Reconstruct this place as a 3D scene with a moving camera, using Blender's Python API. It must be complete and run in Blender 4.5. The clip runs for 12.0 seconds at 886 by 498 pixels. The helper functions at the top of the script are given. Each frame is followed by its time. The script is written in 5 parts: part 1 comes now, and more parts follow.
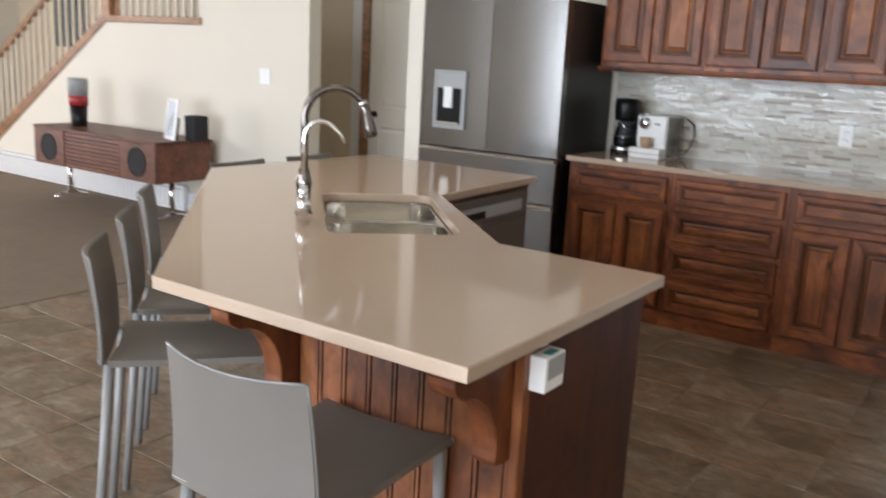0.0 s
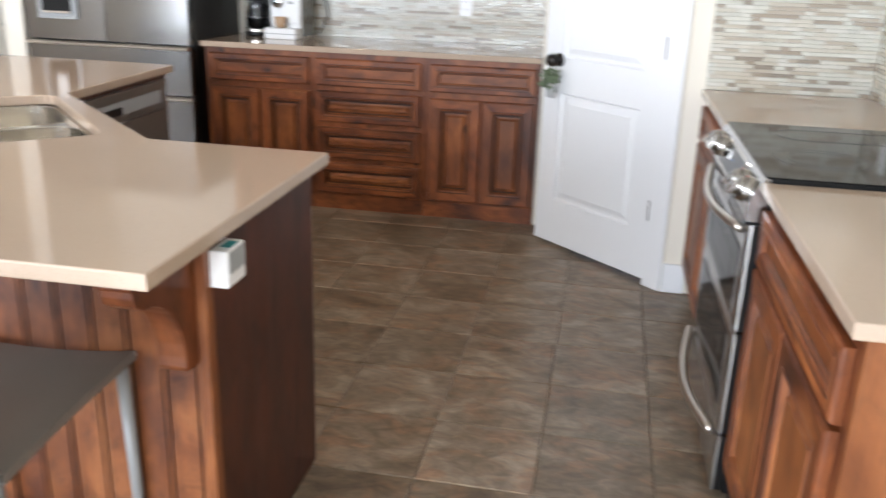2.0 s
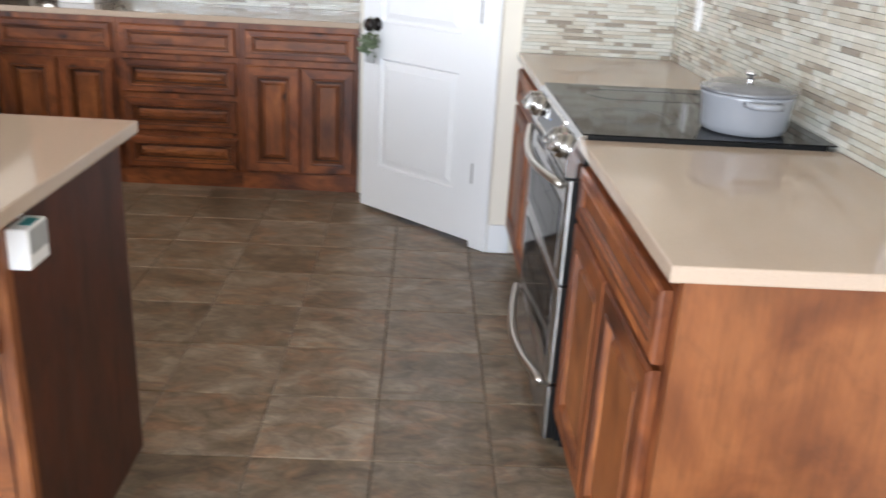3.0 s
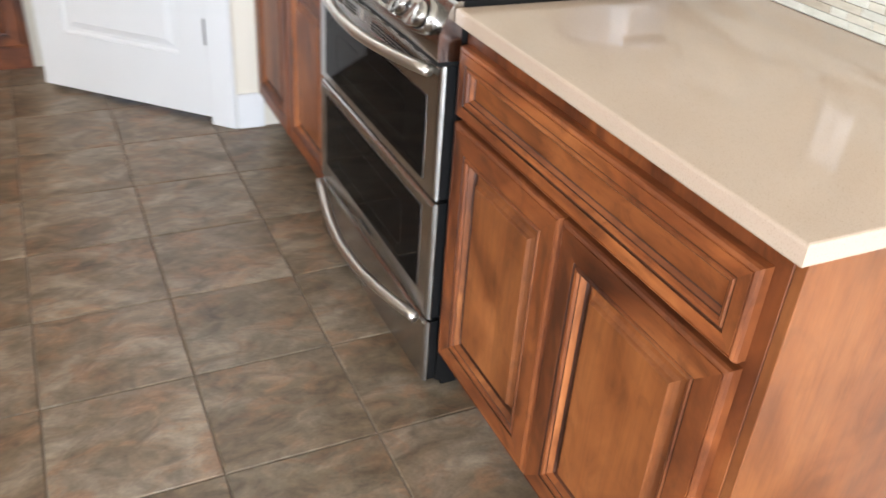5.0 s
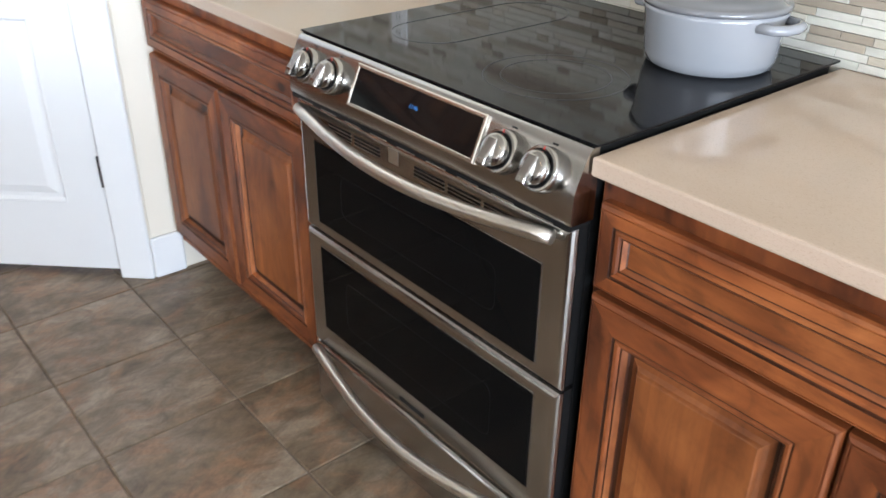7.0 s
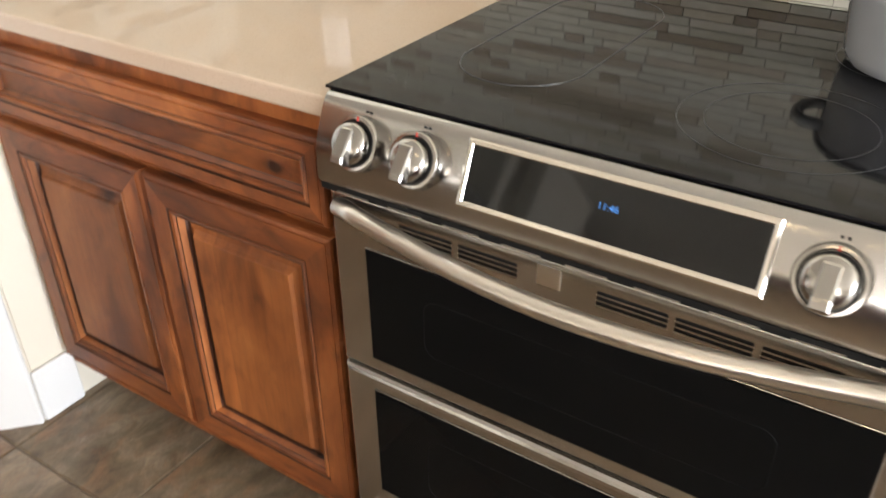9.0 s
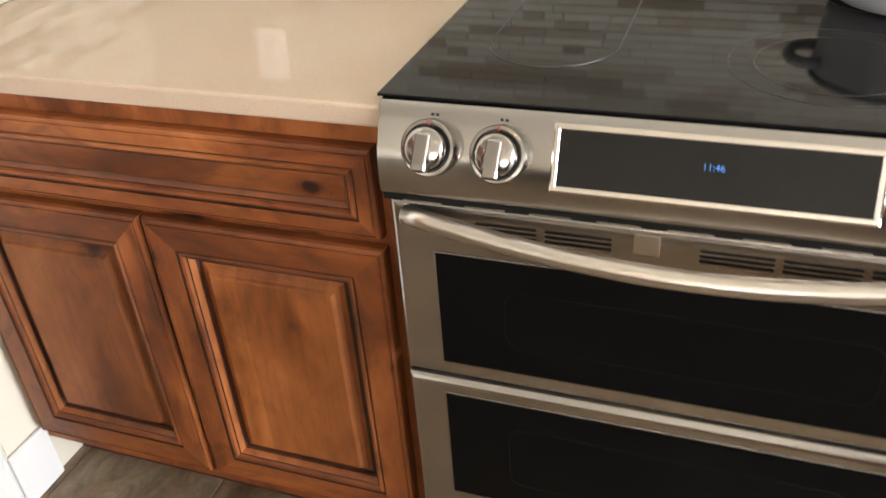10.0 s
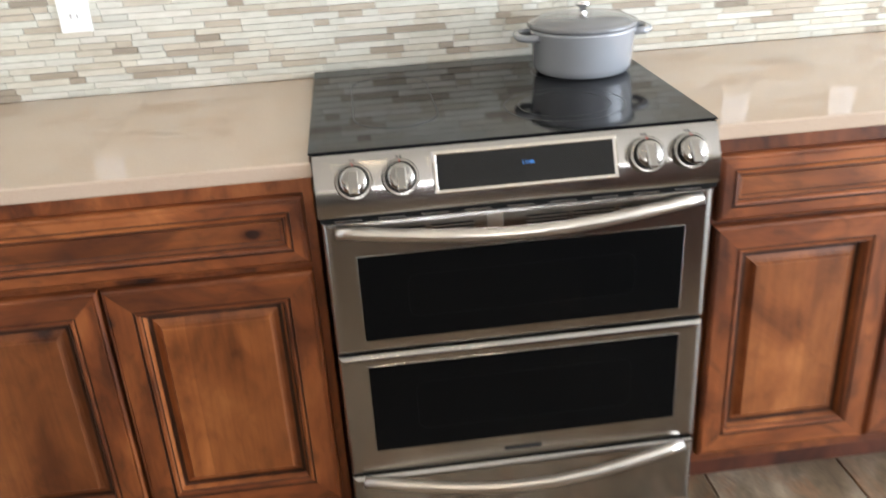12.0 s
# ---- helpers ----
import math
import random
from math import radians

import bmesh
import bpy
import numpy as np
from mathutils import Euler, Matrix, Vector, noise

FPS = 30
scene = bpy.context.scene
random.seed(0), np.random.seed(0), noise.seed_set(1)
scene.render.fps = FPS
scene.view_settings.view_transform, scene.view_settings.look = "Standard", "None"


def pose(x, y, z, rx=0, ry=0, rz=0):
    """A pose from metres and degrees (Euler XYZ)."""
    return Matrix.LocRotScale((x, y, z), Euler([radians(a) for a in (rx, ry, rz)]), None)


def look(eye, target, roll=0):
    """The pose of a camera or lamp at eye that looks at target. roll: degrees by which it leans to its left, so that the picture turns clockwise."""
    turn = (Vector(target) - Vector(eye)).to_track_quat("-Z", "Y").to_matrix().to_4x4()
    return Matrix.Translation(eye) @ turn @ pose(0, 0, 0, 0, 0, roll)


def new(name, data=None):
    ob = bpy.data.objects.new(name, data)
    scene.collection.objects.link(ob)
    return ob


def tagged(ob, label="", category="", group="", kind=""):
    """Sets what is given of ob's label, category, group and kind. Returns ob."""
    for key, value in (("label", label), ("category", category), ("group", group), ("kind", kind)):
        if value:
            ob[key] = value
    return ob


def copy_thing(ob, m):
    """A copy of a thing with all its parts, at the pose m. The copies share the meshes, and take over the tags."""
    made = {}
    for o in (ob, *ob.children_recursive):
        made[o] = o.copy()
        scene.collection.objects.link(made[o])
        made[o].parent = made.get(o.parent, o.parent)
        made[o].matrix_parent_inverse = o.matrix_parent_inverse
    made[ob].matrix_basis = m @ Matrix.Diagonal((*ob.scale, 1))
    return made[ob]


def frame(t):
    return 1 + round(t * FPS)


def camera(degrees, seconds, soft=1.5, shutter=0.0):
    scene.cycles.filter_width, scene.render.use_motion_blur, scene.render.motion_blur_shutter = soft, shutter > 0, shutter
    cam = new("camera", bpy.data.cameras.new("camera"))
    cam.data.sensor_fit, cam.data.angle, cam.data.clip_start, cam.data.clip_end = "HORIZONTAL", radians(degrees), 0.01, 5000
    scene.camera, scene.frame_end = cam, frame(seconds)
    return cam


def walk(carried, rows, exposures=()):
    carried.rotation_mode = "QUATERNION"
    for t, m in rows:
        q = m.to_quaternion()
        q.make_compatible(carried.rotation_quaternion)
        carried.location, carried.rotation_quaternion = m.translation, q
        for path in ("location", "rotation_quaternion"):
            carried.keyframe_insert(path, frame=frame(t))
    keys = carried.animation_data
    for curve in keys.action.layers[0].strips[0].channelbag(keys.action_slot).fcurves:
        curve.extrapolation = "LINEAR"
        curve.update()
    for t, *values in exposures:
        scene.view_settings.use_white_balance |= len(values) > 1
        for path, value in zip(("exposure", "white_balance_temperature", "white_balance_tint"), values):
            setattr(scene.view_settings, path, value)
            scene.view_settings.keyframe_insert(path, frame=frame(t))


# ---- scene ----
cam = camera(54.6, 12.0, shutter=0.5)
PATH = [
    (0, (0.158, -0.222, 1.443), (-0.95, 1.385, 1.007), 3.0),
    (0.5, (0.102, -0.199, 1.435), (-0.857, 1.463, 0.872), 2.6),
    (1, (0.06, -0.208, 1.431), (-0.837, 1.461, 0.791), 2.1),
    (1.5, (0.086, -0.222, 1.442), (-0.603, 1.548, 0.813), 2.0),
    (2, (0.093, -0.199, 1.416), (-0.245, 1.662, 0.765), 1.9),
    (2.5, (0.09, -0.183, 1.402), (-0.018, 1.697, 0.728), 1.9),
    (3, (0.086, -0.172, 1.391), (0.152, 1.701, 0.693), 3.2),
    (3.2, (0.094, -0.143, 1.39), (0.276, 1.715, 0.671), 4.3),
    (4.8, (-0.132, 0.474, 1.353), (0.51, 2.086, 0.358), 4.2),
    (5, (-0.197, 0.552, 1.357), (0.568, 2.072, 0.306), 4.2),
    (5.5, (-0.25, 0.692, 1.352), (0.749, 2.082, 0.317), 5.6),
    (6, (-0.272, 0.885, 1.367), (0.769, 2.292, 0.398), 3.3),
    (6.5, (-0.321, 1.065, 1.358), (0.731, 2.474, 0.406), 1.9),
    (7, (-0.362, 1.232, 1.369), (0.759, 2.575, 0.401), 0.6),
    (7.2, (-0.356, 1.303, 1.357), (0.813, 2.597, 0.377), 0.7),
    (8.8, (-0.275, 1.95, 1.327), (1.078, 2.956, 0.251), -0.5),
    (9, (-0.265, 2.016, 1.321), (1.14, 2.964, 0.259), -0.9),
    (9.5, (-0.288, 2.173, 1.327), (1.189, 3.001, 0.264), -1.8),
    (10, (-0.387, 2.285, 1.336), (1.169, 2.898, 0.24), -4.5),
    (10.5, (-0.531, 2.35, 1.334), (1.127, 2.767, 0.295), -3.2),
    (11, (-0.714, 2.398, 1.347), (1.012, 2.654, 0.37), -4.3),
    (11.5, (-0.881, 2.494, 1.389), (0.947, 2.563, 0.581), -5.2),
    (12, (-1.003, 2.603, 1.414), (0.803, 2.44, 0.571), -3.5),
]
EXPOSURES = [(0.0, -1.1, 6450, 14), (0.5, -0.7, 6450, 14), (1.0, -0.38, 6400, 14), (1.5, -0.46, 6350, 14), (2.5, -0.54, 6400, 14), (3.5, -0.56, 6300, 14), (5.0, -0.05, 6450, 13), (6.0, -0.12, 6250, 13), (7.0, -0.08, 6100, 12), (9.0, 0.22, 7000, 13), (10.5, 0.22, 7150, 14), (11.5, 0.24, 6300, 12), (12.0, 0.12, 6350, 12)]
walk(cam, [(t, look(eye, target, roll)) for t, eye, target, roll in PATH], EXPOSURES)

# ---- world and lights ----
world = bpy.data.worlds.new("sky")
scene.world = world
world.use_nodes = True
wn = world.node_tree.nodes
sky = wn.new("ShaderNodeTexSky")
sky.sky_type = "NISHITA"
sky.sun_disc = False
sky.sun_elevation, sky.sun_rotation = radians(48), radians(200)
world.node_tree.links.new(sky.outputs[0], wn["Background"].inputs[0])
wn["Background"].inputs[1].default_value = 0.10


def lamp(name, kind, m, energy, color, **more):
    d = bpy.data.lights.new(name, kind)
    d.energy, d.color = energy, color
    if kind == "AREA":
        d.shape = "RECTANGLE"
        d.size, d.size_y = more["size"]
    if kind == "SUN":
        d.angle = more["angle"]
    if kind == "SPOT":
        d.spot_size, d.spot_blend, d.shadow_soft_size = more["cone"], 0.6, more["radius"]
    ob = new(name, d)
    ob.matrix_world = m
    return ob


SKYBLUE = (0.80, 0.90, 1.0)
DAYWARM = (0.97, 0.97, 0.97)
lamp("sun", "SUN", look((0, -8, 9), (-1, 0, 0)), 3.0, (1.0, 0.95, 0.88), angle=radians(0.5))
lamp("window_light_kitchen", "AREA", look((-2.7, -3.92, 1.45), (-2.7, 0, 1.25)), 960, SKYBLUE, size=(5.7, 2.0))
lamp("window_light_living", "AREA", look((-10.9, 0.6, 1.5), (-4.0, 1.4, 1.2)), 410, DAYWARM, size=(3.6, 2.0))
for lx, ly in ((-2.1, 2.05), (-2.1, 2.60)):
    lamp("downlight_beam", "SPOT", look((lx, ly, 2.72), (lx, ly, 0)), 30, (1.0, 0.80, 0.55), cone=radians(110), radius=0.05)

# ---- materials ----


def material(name, rough=0.5, metal=0.0, color=(0.5, 0.5, 0.5), coat=0.0):
    m = bpy.data.materials.new(name)
    m.use_nodes = True
    b = m.node_tree.nodes["Principled BSDF"]
    b.inputs["Base Color"].default_value = (*color, 1)
    b.inputs["Roughness"].default_value = rough
    b.inputs["Metallic"].default_value = metal
    b.inputs["Coat Weight"].default_value = coat
    b.inputs["Coat Roughness"].default_value = 0.12
    return m


class Graph:
    """Short hand for wiring nodes of one material."""

    def __init__(self, m):
        self.t = m.node_tree
        self.b = self.t.nodes["Principled BSDF"]

    def n(self, kind, **props):
        nd = self.t.nodes.new("ShaderNode" + kind)
        for k, v in props.items():
            if k == "operation":
                nd.operation = v
            elif k == "data_type":
                nd.data_type = v
            elif k == "blend_type":
                nd.blend_type = v
            elif k == "feature":
                nd.feature = v
        return nd

    def l(self, a, b):
        self.t.links.new(a, b)

    def coords(self, scale=(1, 1, 1), rand=0.0, offset=(0, 0, 0)):
        tc = self.n("TexCoord")
        mp = self.n("Mapping")
        mp.inputs["Scale"].default_value = scale
        mp.inputs["Location"].default_value = offset
        src = tc.outputs["Object"]
        if rand:
            oi = self.n("ObjectInfo")
            mul = self.n("Math", operation="MULTIPLY")
            mul.inputs[1].default_value = rand
            self.l(oi.outputs["Random"], mul.inputs[0])
            add = self.n("VectorMath", operation="ADD")
            self.l(src, add.inputs[0])
            self.l(mul.outputs[0], add.inputs[1])
            src = add.outputs[0]
        self.l(src, mp.inputs[0])
        return mp.outputs[0]

    def noise(self, vec, scale=1.0, detail=4.0, rough=0.55, dist=0.0):
        nz = self.n("TexNoise")
        nz.inputs["Scale"].default_value = scale
        nz.inputs["Detail"].default_value = detail
        nz.inputs["Roughness"].default_value = rough
        nz.inputs["Distortion"].default_value = dist
        self.l(vec, nz.inputs["Vector"])
        return nz.outputs["Fac"]

    def ramp(self, fac, stops, const=False):
        r = self.n("ValToRGB")
        e = r.color_ramp.elements
        while len(e) < len(stops):
            e.new(0.5)
        for el, (p, c) in zip(e, stops):
            el.position, el.color = p, (*c, 1) if len(c) == 3 else c
        if const:
            r.color_ramp.interpolation = "CONSTANT"
        self.l(fac, r.inputs[0])
        return r.outputs[0]

    def mix(self, fac, a, b, mode="MIX"):
        mx = self.n("Mix", data_type="RGBA", blend_type=mode)
        for sock, v in ((mx.inputs[0], fac), (mx.inputs[6], a), (mx.inputs[7], b)):
            if isinstance(v, (int, float)):
                sock.default_value = v
            elif isinstance(v, tuple):
                sock.default_value = (*v, 1)
            else:
                self.l(v, sock)
        return mx.outputs[2]

    def bump(self, height, strength=0.2, dist=0.002):
        bp = self.n("Bump")
        bp.inputs["Strength"].default_value = strength
        bp.inputs["Distance"].default_value = dist
        self.l(height, bp.inputs["Height"])
        self.l(bp.outputs[0], self.b.inputs["Normal"])

    def color(self, sock):
        self.l(sock, self.b.inputs["Base Color"])

    def rough(self, fac, lo, hi):
        r = self.n("MapRange")
        r.inputs[3].default_value, r.inputs[4].default_value = lo, hi
        self.l(fac, r.inputs[0])
        self.l(r.outputs[0], self.b.inputs["Roughness"])


def wood(name, along="z", tones=((0.085, 0.023, 0.007), (0.172, 0.047, 0.013), (0.250, 0.073, 0.020), (0.34, 0.112, 0.033)), knots=True, rough=0.43, blotch=(7.5, 2.6), boards=0.0, smoke=0.55):
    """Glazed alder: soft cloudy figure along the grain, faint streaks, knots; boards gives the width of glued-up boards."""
    m = material(name, rough)
    m.node_tree.nodes["Principled BSDF"].inputs["Specular IOR Level"].default_value = 0.50
    g = Graph(m)
    i = "xyz".index(along)
    blot, streak, hair = [blotch[0]] * 3, [24.0] * 3, [150.0] * 3
    blot[i], streak[i], hair[i] = blotch[1], 2.2, 7.0
    b = g.noise(g.coords(blot, 23), 1.0, 4, 0.55, 0.9)
    base = g.ramp(b, tuple(zip((0.33, 0.44, 0.55, 0.70), tones)))
    f = g.noise(g.coords(streak, 23), 1.0, 4, 0.55, 0.7)
    c = g.mix(1.0, base, g.ramp(f, ((0.28, (0.86, 0.84, 0.82)), (0.50, (1.0, 1.0, 1.0)), (0.75, (1.06, 1.06, 1.06)))), "MULTIPLY")
    if smoke:
        sm = [17.0] * 3
        sm[i] = 9.0
        dark = g.noise(g.coords(sm, 37, (2.3, 5.1, 0.7)), 1.0, 4, 0.6, 1.4)
        c = g.mix(smoke, c, g.ramp(dark, ((0.34, (0.30, 0.25, 0.22)), (0.47, (0.85, 0.82, 0.80)), (0.56, (1.0, 1.0, 1.0)), (0.70, (1.22, 1.22, 1.22)))), "MULTIPLY")
    hv = g.noise(g.coords(hair, 13), 1.0, 2, 0.5)
    c = g.mix(1.0, c, g.ramp(hv, ((0.30, (0.90, 0.88, 0.87)), (0.5, (1.0, 1.0, 1.0)), (0.72, (1.05, 1.05, 1.05)))), "MULTIPLY")
    if boards:
        tc = g.n("TexCoord")
        sep = g.n("SeparateXYZ")
        g.l(tc.outputs["Object"], sep.inputs[0])
        wide = g.n("Math", operation="DIVIDE")
        wide.inputs[1].default_value = boards
        g.l(sep.outputs[0], wide.inputs[0])
        shift = g.n("Math", operation="MULTIPLY_ADD")
        shift.inputs[1].default_value = 57.3
        g.l(g.n("ObjectInfo").outputs["Random"], shift.inputs[0])
        g.l(wide.outputs[0], shift.inputs[2])
        whole = g.n("Math", operation="FLOOR")
        g.l(shift.outputs[0], whole.inputs[0])
        wnz = g.n("TexWhiteNoise")
        wnz.noise_dimensions = "1D"
        g.l(whole.outputs[0], wnz.inputs["W"])
        c = g.mix(1.0, c, g.ramp(wnz.outputs["Value"], ((0.0, (0.80, 0.77, 0.74)), (0.5, (1.0, 1.0, 1.0)), (1.0, (1.18, 1.19, 1.20)))), "MULTIPLY")
    if knots:
        for size, limit, wobble, off in ((5.0, 0.60, 0.17, 3.1), (12.0, 0.80, 0.17, 7.7)):
            kv = [size, 0.0, size]
            kv[i] = size * 0.6
            vo = g.n("TexVoronoi")
            vo.inputs["Scale"].default_value = 1.0
            g.l(g.coords(kv, 31, (off, 1.7, 0.4)), vo.inputs["Vector"])
            nz = g.n("Math", operation="MULTIPLY_ADD")
            nz.inputs[1].default_value = wobble
            g.l(g.noise(g.coords((30, 30, 30), 5), 1.0, 3), nz.inputs[0])
            g.l(vo.outputs["Distance"], nz.inputs[2])
            k = g.ramp(nz.outputs[0], ((0.165, (0.12, 0.085, 0.07)), (0.20, (0.45, 0.38, 0.34)), (0.27, (0.80, 0.76, 0.73)), (0.40, (1, 1, 1))))
            sep = g.n("SeparateColor")
            g.l(vo.outputs["Color"], sep.inputs[0])
            gate = g.n("Math", operation="GREATER_THAN")
            gate.inputs[1].default_value = limit
            g.l(sep.outputs[0], gate.inputs[0])
            c = g.mix(1.0, c, g.mix(gate.outputs[0], (1.0, 1.0, 1.0), k), "MULTIPLY")
    tone = g.ramp(g.n("ObjectInfo").outputs["Random"], ((0.0, (0.80, 0.78, 0.76)), (0.5, (0.98, 0.98, 0.97)), (1.0, (1.18, 1.17, 1.16))))
    g.color(g.mix(1.0, c, tone, "MULTIPLY"))
    g.bump(f, 0.06, 0.001)
    g.rough(f, rough - 0.06, rough + 0.08)
    return m


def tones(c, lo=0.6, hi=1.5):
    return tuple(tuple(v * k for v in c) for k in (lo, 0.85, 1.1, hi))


WOOD_V = wood("alder_upright_grain", "z")
WOOD_H = wood("alder_level_grain", "x")
PANELWOOD = wood("alder_glued_panel", "z", ((0.150, 0.043, 0.011), (0.225, 0.069, 0.018), (0.290, 0.093, 0.025), (0.37, 0.130, 0.038)), blotch=(5.5, 3.2), boards=0.105, smoke=0.30)
PANELWOOD_H = wood("alder_drawer_panel", "x", ((0.095, 0.026, 0.007), (0.170, 0.049, 0.013), (0.235, 0.073, 0.020), (0.32, 0.108, 0.031)), blotch=(7.0, 2.4))
WOOD_E = wood("alder_end_panel", "z", ((0.125, 0.037, 0.011), (0.172, 0.053, 0.015), (0.210, 0.069, 0.020), (0.255, 0.090, 0.028)), False, blotch=(6.0, 4.2), smoke=0.22)
WOOD_P = wood("alder_beadboard", "z", ((0.085, 0.023, 0.007), (0.155, 0.046, 0.013), (0.225, 0.075, 0.023), (0.31, 0.115, 0.038)), blotch=(7.0, 3.0))
# Corbel alder, its colour lowered to carry the shade under the overhang.
WOOD_C = wood("alder_corbel_shade", "z", ((0.09, 0.025, 0.009), (0.15, 0.043, 0.014), (0.20, 0.062, 0.020), (0.27, 0.090, 0.030)), blotch=(6.0, 3.0))
# Alder darkened for the shade on the island's end and in toe kicks.
WOOD_SHADED = wood("alder_shaded_panel", "z", tones((0.080, 0.020, 0.008), 0.6, 1.4), False, 0.5)
GROOVEWOOD = wood("dark_wood_in_grooves", "z", tones((0.058, 0.019, 0.008)), False)
WALNUT = wood("console_veneer", "x", tones((0.155, 0.052, 0.027), 0.75, 1.3), False)
TRIMWOOD = wood("stair_trim_wood", "x", tones((0.36, 0.18, 0.08), 0.8, 1.2), False)

QUARTZ = material("beige_quartz", 0.03)
QUARTZ.node_tree.nodes["Principled BSDF"].inputs["Specular IOR Level"].default_value = 0.40
_g = Graph(QUARTZ)
_s = _g.noise(_g.coords((1, 1, 1)), 420, 3, 0.7)
_l = _g.noise(_g.coords((1, 1, 1)), 3.0, 3, 0.5)
_c = _g.mix(_l, (0.462, 0.354, 0.269), (0.492, 0.380, 0.291))
_g.color(_g.mix(1.0, _c, _g.ramp(_s, ((0.30, (0.82, 0.80, 0.78)), (0.46, (1, 1, 1)), (0.66, (1, 1, 1)), (0.74, (1.12, 1.12, 1.12)))), "MULTIPLY"))
_g.rough(_l, 0.06, 0.075)

TILE = material("slate_look_porcelain", 0.4)
_g = Graph(TILE)
_big = _g.noise(_g.coords((5.0, 7.0, 1), 41), 1.0, 5, 0.58, 0.8)
_mid = _g.noise(_g.coords((11, 17, 1), 17), 1.0, 6, 0.62, 1.3)
_rust = _g.noise(_g.coords((7, 10, 1), 67), 1.0, 6, 0.66, 0.9)
_tone = _g.ramp(_g.n("ObjectInfo").outputs["Random"], ((0.0, (0.84, 0.83, 0.80)), (0.5, (1.0, 0.98, 0.96)), (1.0, (1.10, 1.10, 1.12))))
_c = _g.ramp(_big, ((0.30, (0.105, 0.075, 0.048)), (0.43, (0.170, 0.124, 0.080)), (0.54, (0.215, 0.168, 0.120)), (0.68, (0.305, 0.252, 0.190))))
_c = _g.mix(_g.ramp(_rust, ((0.50, (0, 0, 0)), (0.64, (0.62, 0.62, 0.62)))), _c, (0.27, 0.148, 0.082))
_c = _g.mix(1.0, _c, _g.ramp(_mid, ((0.30, (0.62, 0.60, 0.58)), (0.5, (0.97, 0.97, 0.97)), (0.70, (1.32, 1.30, 1.26)))), "MULTIPLY")
_c = _g.mix(1.0, _c, _tone, "MULTIPLY")
_fine = _g.noise(_g.coords((110, 130, 1), 29), 1.0, 4, 0.7)
_c = _g.mix(1.0, _c, _g.ramp(_fine, ((0.32, (0.86, 0.85, 0.84)), (0.5, (1.0, 1.0, 1.0)), (0.70, (1.12, 1.11, 1.10)))), "MULTIPLY")
_g.color(_c)
_g.bump(_mid, 0.25, 0.002)
_g.rough(_mid, 0.26, 0.44)

GROUT = material("dark_floor_grout", 0.9)
_g = Graph(GROUT)
_g.color(_g.mix(_g.noise(_g.coords((1, 1, 1)), 60, 3), (0.125, 0.100, 0.074), (0.19, 0.155, 0.118)))

CARPET = material("brown_carpet", 0.95)
_g = Graph(CARPET)
_n = _g.noise(_g.coords((1, 1, 1)), 55, 6, 0.75)
_n2 = _g.noise(_g.coords((1, 1, 1)), 4.5, 5, 0.65, 0.6)
_g.color(_g.mix(_n2, _g.mix(_n, (0.105, 0.074, 0.050), (0.25, 0.185, 0.13)), _g.mix(_n, (0.15, 0.108, 0.075), (0.34, 0.255, 0.185))))
_g.bump(_n, 0.8, 0.006)


def paint(name, a, b, rough=0.6, texture=0.15):
    m = material(name, rough)
    g = Graph(m)
    big = g.noise(g.coords((1, 1, 1)), 1.4, 3)
    g.color(g.mix(big, a, b))
    g.bump(g.noise(g.coords((1, 1, 1)), 90, 3), texture, 0.002)
    return m


CREAM = paint("cream_wall_paint", (0.75, 0.70, 0.60), (0.80, 0.75, 0.65))
WHITE = paint("white_trim_paint", (0.78, 0.79, 0.80), (0.82, 0.83, 0.84), 0.35, 0.05)
# Wall cream shifted to tan for the stairwell's shade; stair balusters share it.
SHADETAN = paint("stairwell_shade_tan", (0.72, 0.62, 0.48), (0.76, 0.66, 0.51))
CEIL = paint("ceiling_paint", (0.76, 0.74, 0.69), (0.80, 0.78, 0.73), 0.8, 0.3)

MOSAIC_STOPS = ((0.0, (0.62, 0.635, 0.60)), (0.24, (0.60, 0.585, 0.53)), (0.42, (0.66, 0.665, 0.64)), (0.56, (0.54, 0.51, 0.45)), (0.70, (0.58, 0.595, 0.57)),
                (0.80, (0.47, 0.425, 0.365)), (0.88, (0.37, 0.325, 0.275)), (0.95, (0.32, 0.285, 0.245)))


def mosaic(name, island):
    m = material(name, 0.2)
    g = Graph(m)
    src = g.n("NewGeometry").outputs["Random Per Island"] if island else g.n("ObjectInfo").outputs["Random"]
    c = g.mix(1.0, g.ramp(src, MOSAIC_STOPS, True), (0.935, 0.90, 0.83), "MULTIPLY")
    vein = g.noise(g.coords((18, 18, 60), 11), 1.0, 4, 0.6, 0.8)
    g.color(g.mix(1.0, c, g.ramp(vein, ((0.3, (0.86, 0.85, 0.83)), (0.6, (1, 1, 1)), (0.8, (1.06, 1.06, 1.05)))), "MULTIPLY"))
    sc = g.n("Math", operation="MULTIPLY")
    sc.inputs[1].default_value = 37.0
    g.l(src, sc.inputs[0])
    fr = g.n("Math", operation="FRACT")
    g.l(sc.outputs[0], fr.inputs[0])
    g.rough(fr.outputs[0], 0.08, 0.42)
    return m


MOSAIC_I = mosaic("glass_and_stone_strips", True)
MOSAIC_O = mosaic("glass_and_stone_strip", False)
MORTAR = paint("pale_mortar", (0.60, 0.58, 0.53), (0.65, 0.63, 0.58), 0.9)


